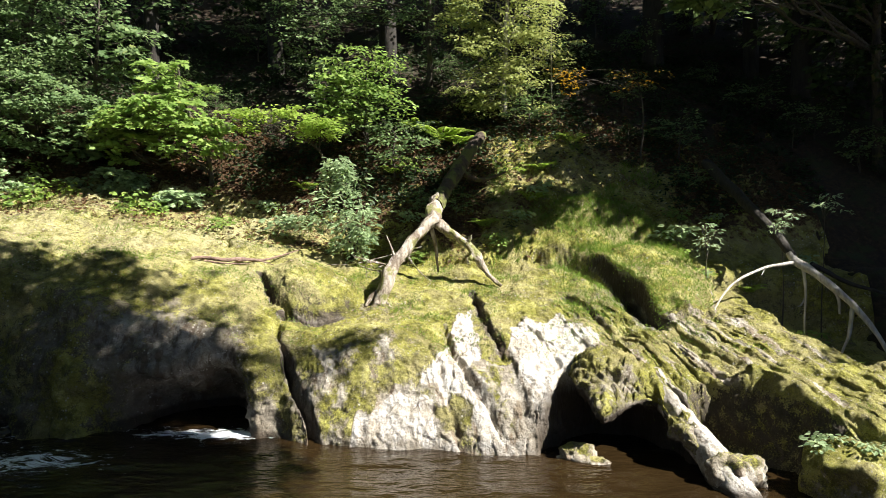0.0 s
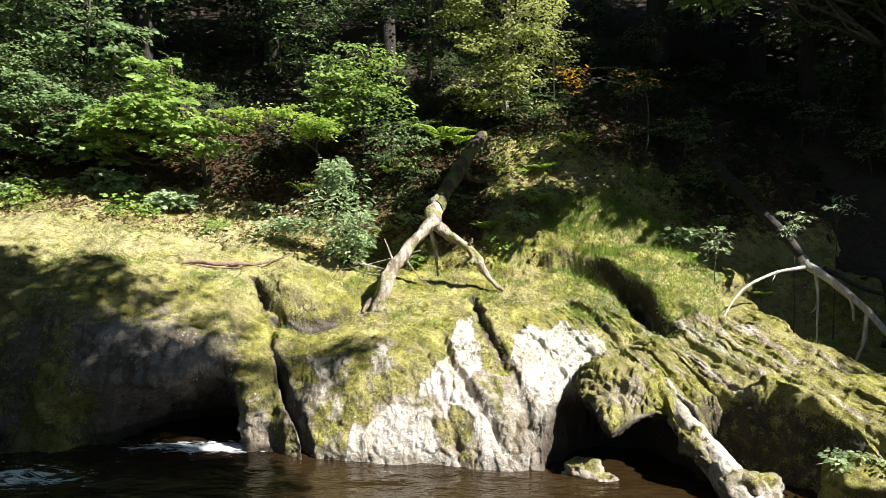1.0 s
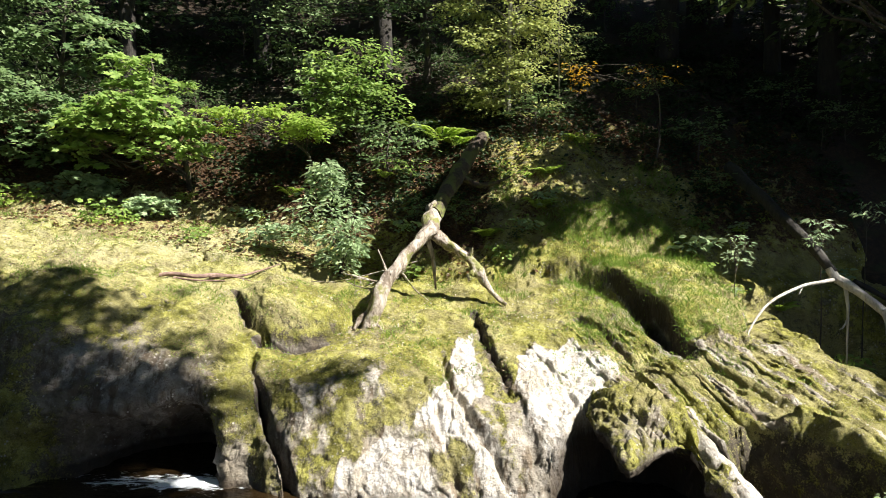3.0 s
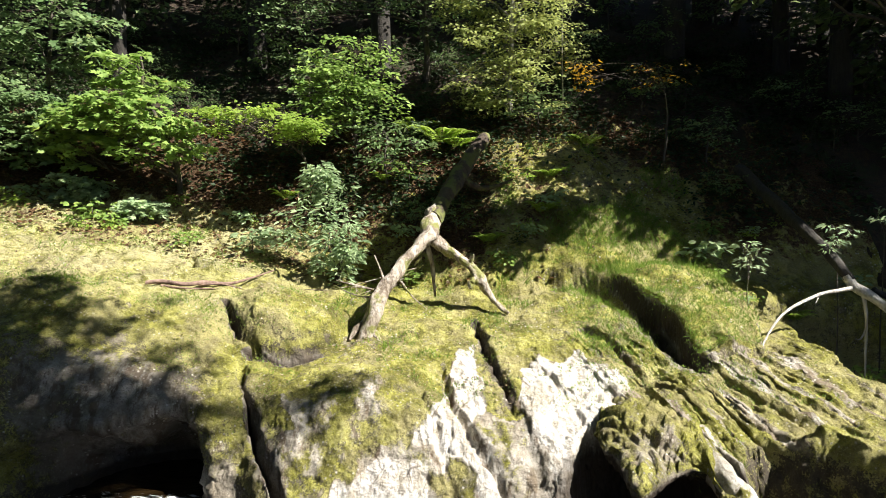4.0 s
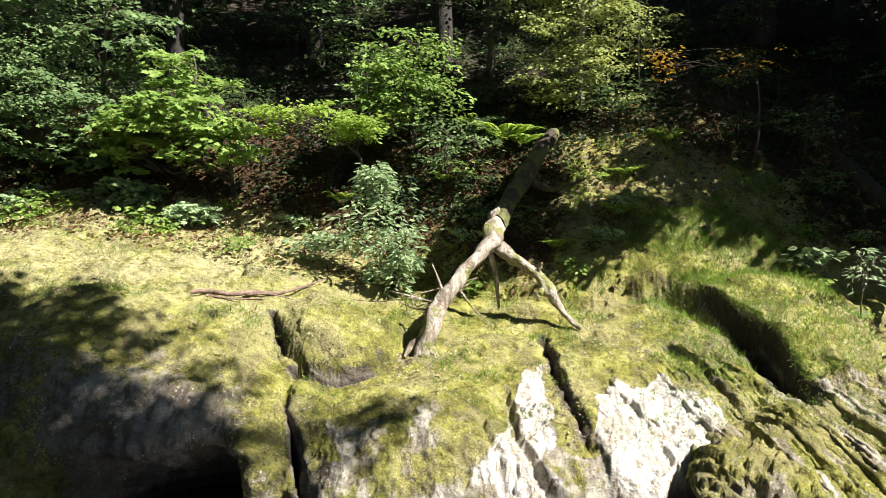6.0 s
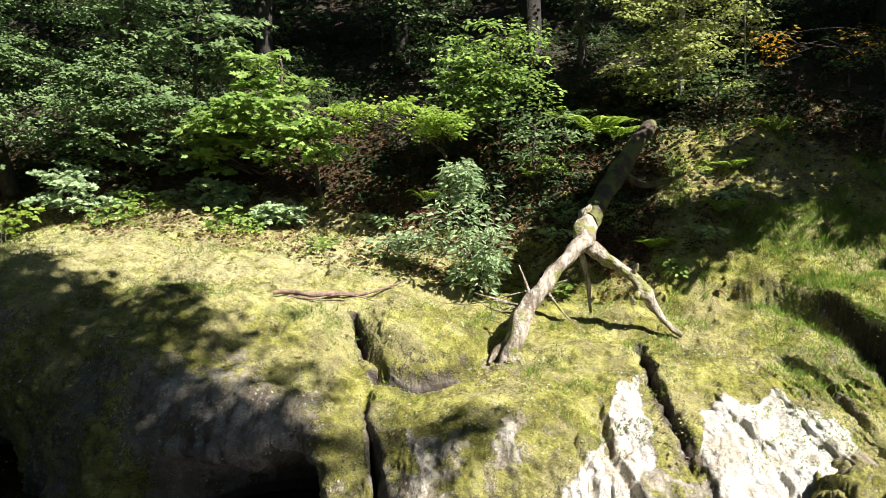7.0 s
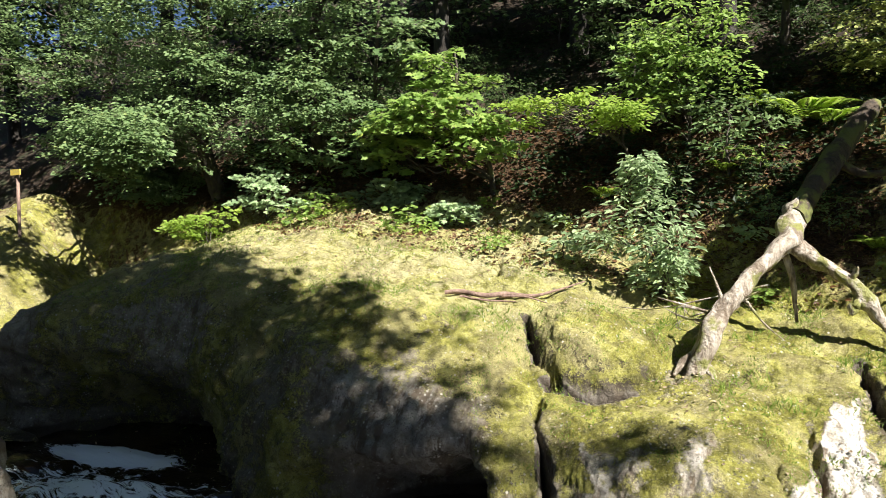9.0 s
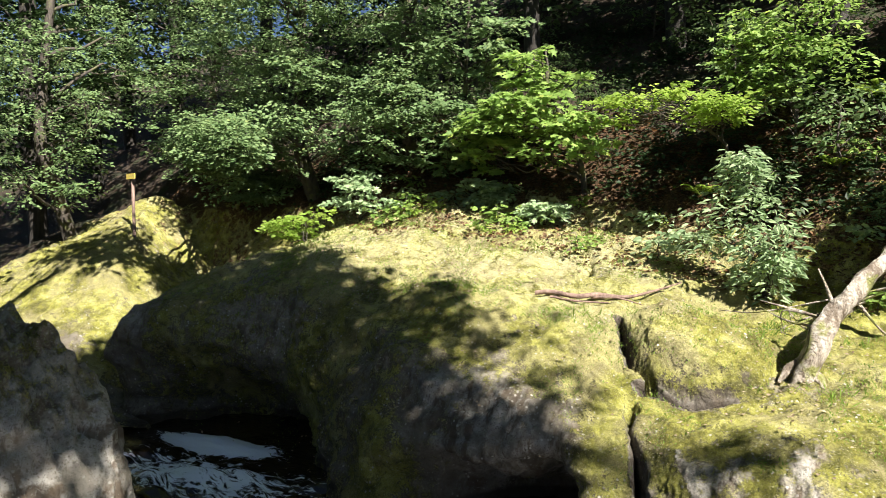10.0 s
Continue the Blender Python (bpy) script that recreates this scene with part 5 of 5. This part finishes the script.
# ---- ferns, grass and fallen leaves ----
def fern_mesh(fronds, length):
    at, way, up, size = [], [], [], []
    for k in range(fronds):
        a = 2 * math.pi * k / fronds + random.uniform(-.25, .25)
        rise, reach = random.uniform(1.1, 1.7), random.uniform(.8, 1.1) * length
        out = np.array([math.cos(a), math.sin(a), 0])
        side = np.array([-math.sin(a), math.cos(a), 0])
        for i in range(3, 27):
            u = i / 26
            p = out * reach * u + np.array([0, 0, rise * reach * (u - .75 * u * u)])
            blade = .24 * reach * math.sin(math.pi * min(1, .18 + .82 * u)) + .015
            for s in (-1, 1):
                at.append(p), way.append(side * s + out * .45 + np.array([0, 0, -.12])), up.append(np.array([0, 0, 1.]) - out * .5 * (u - .3)), size.append(blade)
    return leaves_mesh("fronds", np.array(at), np.array(way), np.array(up), np.array(size), "lance", LEAF_BEECH)


FERNS = [(.0, 17.5, .85), (.35, 17.3, .55), (-.6, 18.1, .6), (2.3, 16.4, .4), (-3.3, 16.7, .4), (2.0, 15.6, .45), (.9, 15.2, .4), (3.3, 17.6, .5), (-1.2, 16.6, .35), (6.3, 14.2, .4)]
for x, y, size in FERNS:
    f = thing("fern", spot(x, y, 0), "bright green fern with arching fronds on the slope", "fern", "ferns")
    part("fronds", fern_mesh(11, size), f)


def scatter(n, x0, x1, y0, y1, chance):
    x, y = np.random.uniform(x0, x1, n), np.random.uniform(y0, y1, n)
    keep = np.random.uniform(0, 1, n) < chance(x, y)
    x, y = x[keep], y[keep]
    return x, y, height(x, y)


def grass_on(name, label, n, area, chance, tall, shape="blade", material=GRASS):
    x, y, z = scatter(n, *area, chance)
    c = len(x)
    at = np.column_stack([x, y, z + .01])
    way = np.column_stack([np.random.normal(0, .55, (c, 2)), np.random.uniform(.5, 1.1, c)])
    ob = new(name, leaves_mesh(name, at, way, np.random.normal(0, 1, (c, 3)) + [0, -.6, .3], tall * np.random.uniform(.5, 1.4, c), shape, material))
    return tagged(ob, label, "grass", kind="stuff")


tuft = lambda x, y, f=1.3, low=.05: step(low, low + .35, fbm(x * f, y * f, 12.0, 3))
grass_on("grass", "fine green grass tufts growing on the mossy ridge", 26000, (1.2, 5.2, 11.6, 16.6), lambda x, y: (crest_at(x - .06, y - .02) > .97) * (.35 + .65 * tuft(x, y)), .1)
x, y, z = scatter(24000, 1.2, 5.0, 11.4, 15.2, lambda x, y: (to_line(x, y, RIDGE[:7])[0] < .14) * (crest_at(x, y) > .95))
c = len(x)
drape = leaves_mesh("grass", np.column_stack([x, y, z + .03]), np.column_stack([np.random.normal(-.4, .4, c), np.random.normal(-.5, .3, c), np.random.uniform(-.3, .7, c)]), np.random.normal(0, .6, (c, 3)) + [0, -.4, .8], np.random.uniform(.04, .1, c), "blade", GRASS)
tagged(new("grass", drape), "grass hanging over the edge of the mossy ridge", "grass", kind="stuff")
grass_on("grass", "short grass and moss on the rock shelf", 9000, (-1.8, 3.4, 12.0, 15.0), lambda x, y: tuft(x, y, 1.6, .1), .1)
grass_on("grass", "sparse grass and moss stems on top of the rock hump", 24000, (-12, -1.5, 12.2, 16.2), lambda x, y: .5 * tuft(x, y, 1.2, .1), .1)
grass_on("grass", "small moss tufts on the downstream rocks", 14000, (2.4, 7.5, 8.2, 12.6), lambda x, y: .5 * tuft(x, y, 1.9, .1), .07)


def fallen(name, label, n, area, chance, size, material=LEAF_DEAD):
    x, y, z = scatter(n, *area, chance)
    c = len(x)
    way = np.column_stack([np.random.normal(0, 1, (c, 2)), np.random.normal(0, .2, c)])
    up = np.random.normal(0, .35, (c, 3)) + [0, -.3, 1]
    tagged(new(name, leaves_mesh(name, np.column_stack([x, y, z + .025]), way, up, size * np.random.uniform(.6, 1.3, c), "oval", material)), label, "fallen leaves", kind="stuff")


fallen("leaf_litter", "brown fallen leaves covering the slope under the trees", 34000, (-12, 5, 14.6, 18.8), lambda x, y: (.25 + .75 * step(-.3, 1.0, y - along(x, BANK_Y))) * (1 - .85 * inside(x, y, MOSSY_SLOPE, .9)), .085)
fallen("leaf_litter", "pale fallen leaves scattered over the mossy rock", 9000, (-12, 1, 10.6, 16.2), lambda x, y: .2 + .8 * tuft(x, y, .8, .1), .042, LEAF_PALE)

grass_on("moss_tuft", "tiny bright moss tufts over the mossy rock", 60000, (-12, 5.2, 10.6, 16.4), lambda x, y: tuft(x, y, 1.7, .0), .035, "lance")


def herb(leaf, size):
    ob = thing("herb", (0, 0, 0), "small leafy green herb growing on the bank", "herb", "herbs")
    c = np.column_stack([np.random.normal(0, .1, (9, 2)), np.random.uniform(.05, .22, 9)])
    part("leaves", leaves_mesh("leaves", *spray_leaves(c, .13, 9, size), "oval", leaf), ob)
    part("stem", tube_mesh("stem", [bend((0, 0, -.03), p, .006, .003, 4) for p in c[:1]], BARK, 4), ob)
    return ob


herbs = [herb(LEAF_MAPLE, .075), herb(LEAF_BEECH, .06), herb(LEAF_ELDER, .08)]
spots = [(random.uniform(-10, -2.2), random.uniform(15.0, 17.0)) for _ in range(30)] + [(random.uniform(-.8, 2.2), random.uniform(14.6, 16.8)) for _ in range(9)] + [(random.uniform(4.5, 8), random.uniform(13, 16)) for _ in range(12)]
for i, (x, y) in enumerate(spots):
    m = Matrix.Translation(spot(x, y, -.01)) @ pose(0, 0, 0, 0, 0, random.uniform(0, 360)) @ Matrix.Diagonal((*[random.uniform(.6, 1.45)] * 3, 1))
    if i < 3:
        herbs[i].matrix_basis = m
    else:
        copy_thing(herbs[i % 3], m)


x, y, z = scatter(60000, -14, 9, 15.8, 22, lambda x, y: step(.1, .8, y - along(x, BANK_Y)) * (.25 + .75 * tuft(x, y, .9, -.1)) * (1 - .9 * inside(x, y, MOSSY_SLOPE, .9)))
c = len(x)
# dark-coloured leaves stand for the shade between the plants
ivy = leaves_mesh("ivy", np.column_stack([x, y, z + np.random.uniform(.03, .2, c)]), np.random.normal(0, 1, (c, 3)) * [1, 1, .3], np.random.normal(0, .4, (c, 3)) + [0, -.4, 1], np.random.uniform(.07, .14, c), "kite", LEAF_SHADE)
tagged(new("ivy", ivy), "low ivy and herbs on the slope, coloured dark for shade", "ivy", kind="stuff")
grass_on("grass", "soft green grass and moss on the slope beside the dead tree", 16000, (.9, 5.2, 14.2, 17.8), lambda x, y: inside(x, y, MOSSY_SLOPE, .8) * tuft(x, y, 1.5, .0), .13)
crowned("birch_sapling", "thin young birch with sparse pale leaves behind the taller birch", "sapling", (3.0, 18.9), [(2.95, 18.8, 6.5), (2.9, 18.7, 9.5)], .035,
        [((2.9, 18.7, 8.3), (.8, .7, 1.2), 34, .34, 40, .085, "oval")], LEAF_BIRCH, BARK_PALE)
for x, y in ((4.45, 8.2), (4.75, 8.25), (5.0, 7.9)):
    copy_thing(herbs[2], Matrix.Translation((x, y, .5)) @ pose(0, 0, 0, 0, 0, random.uniform(0, 360)) @ Matrix.Diagonal((.6, .6, .6, 1)))
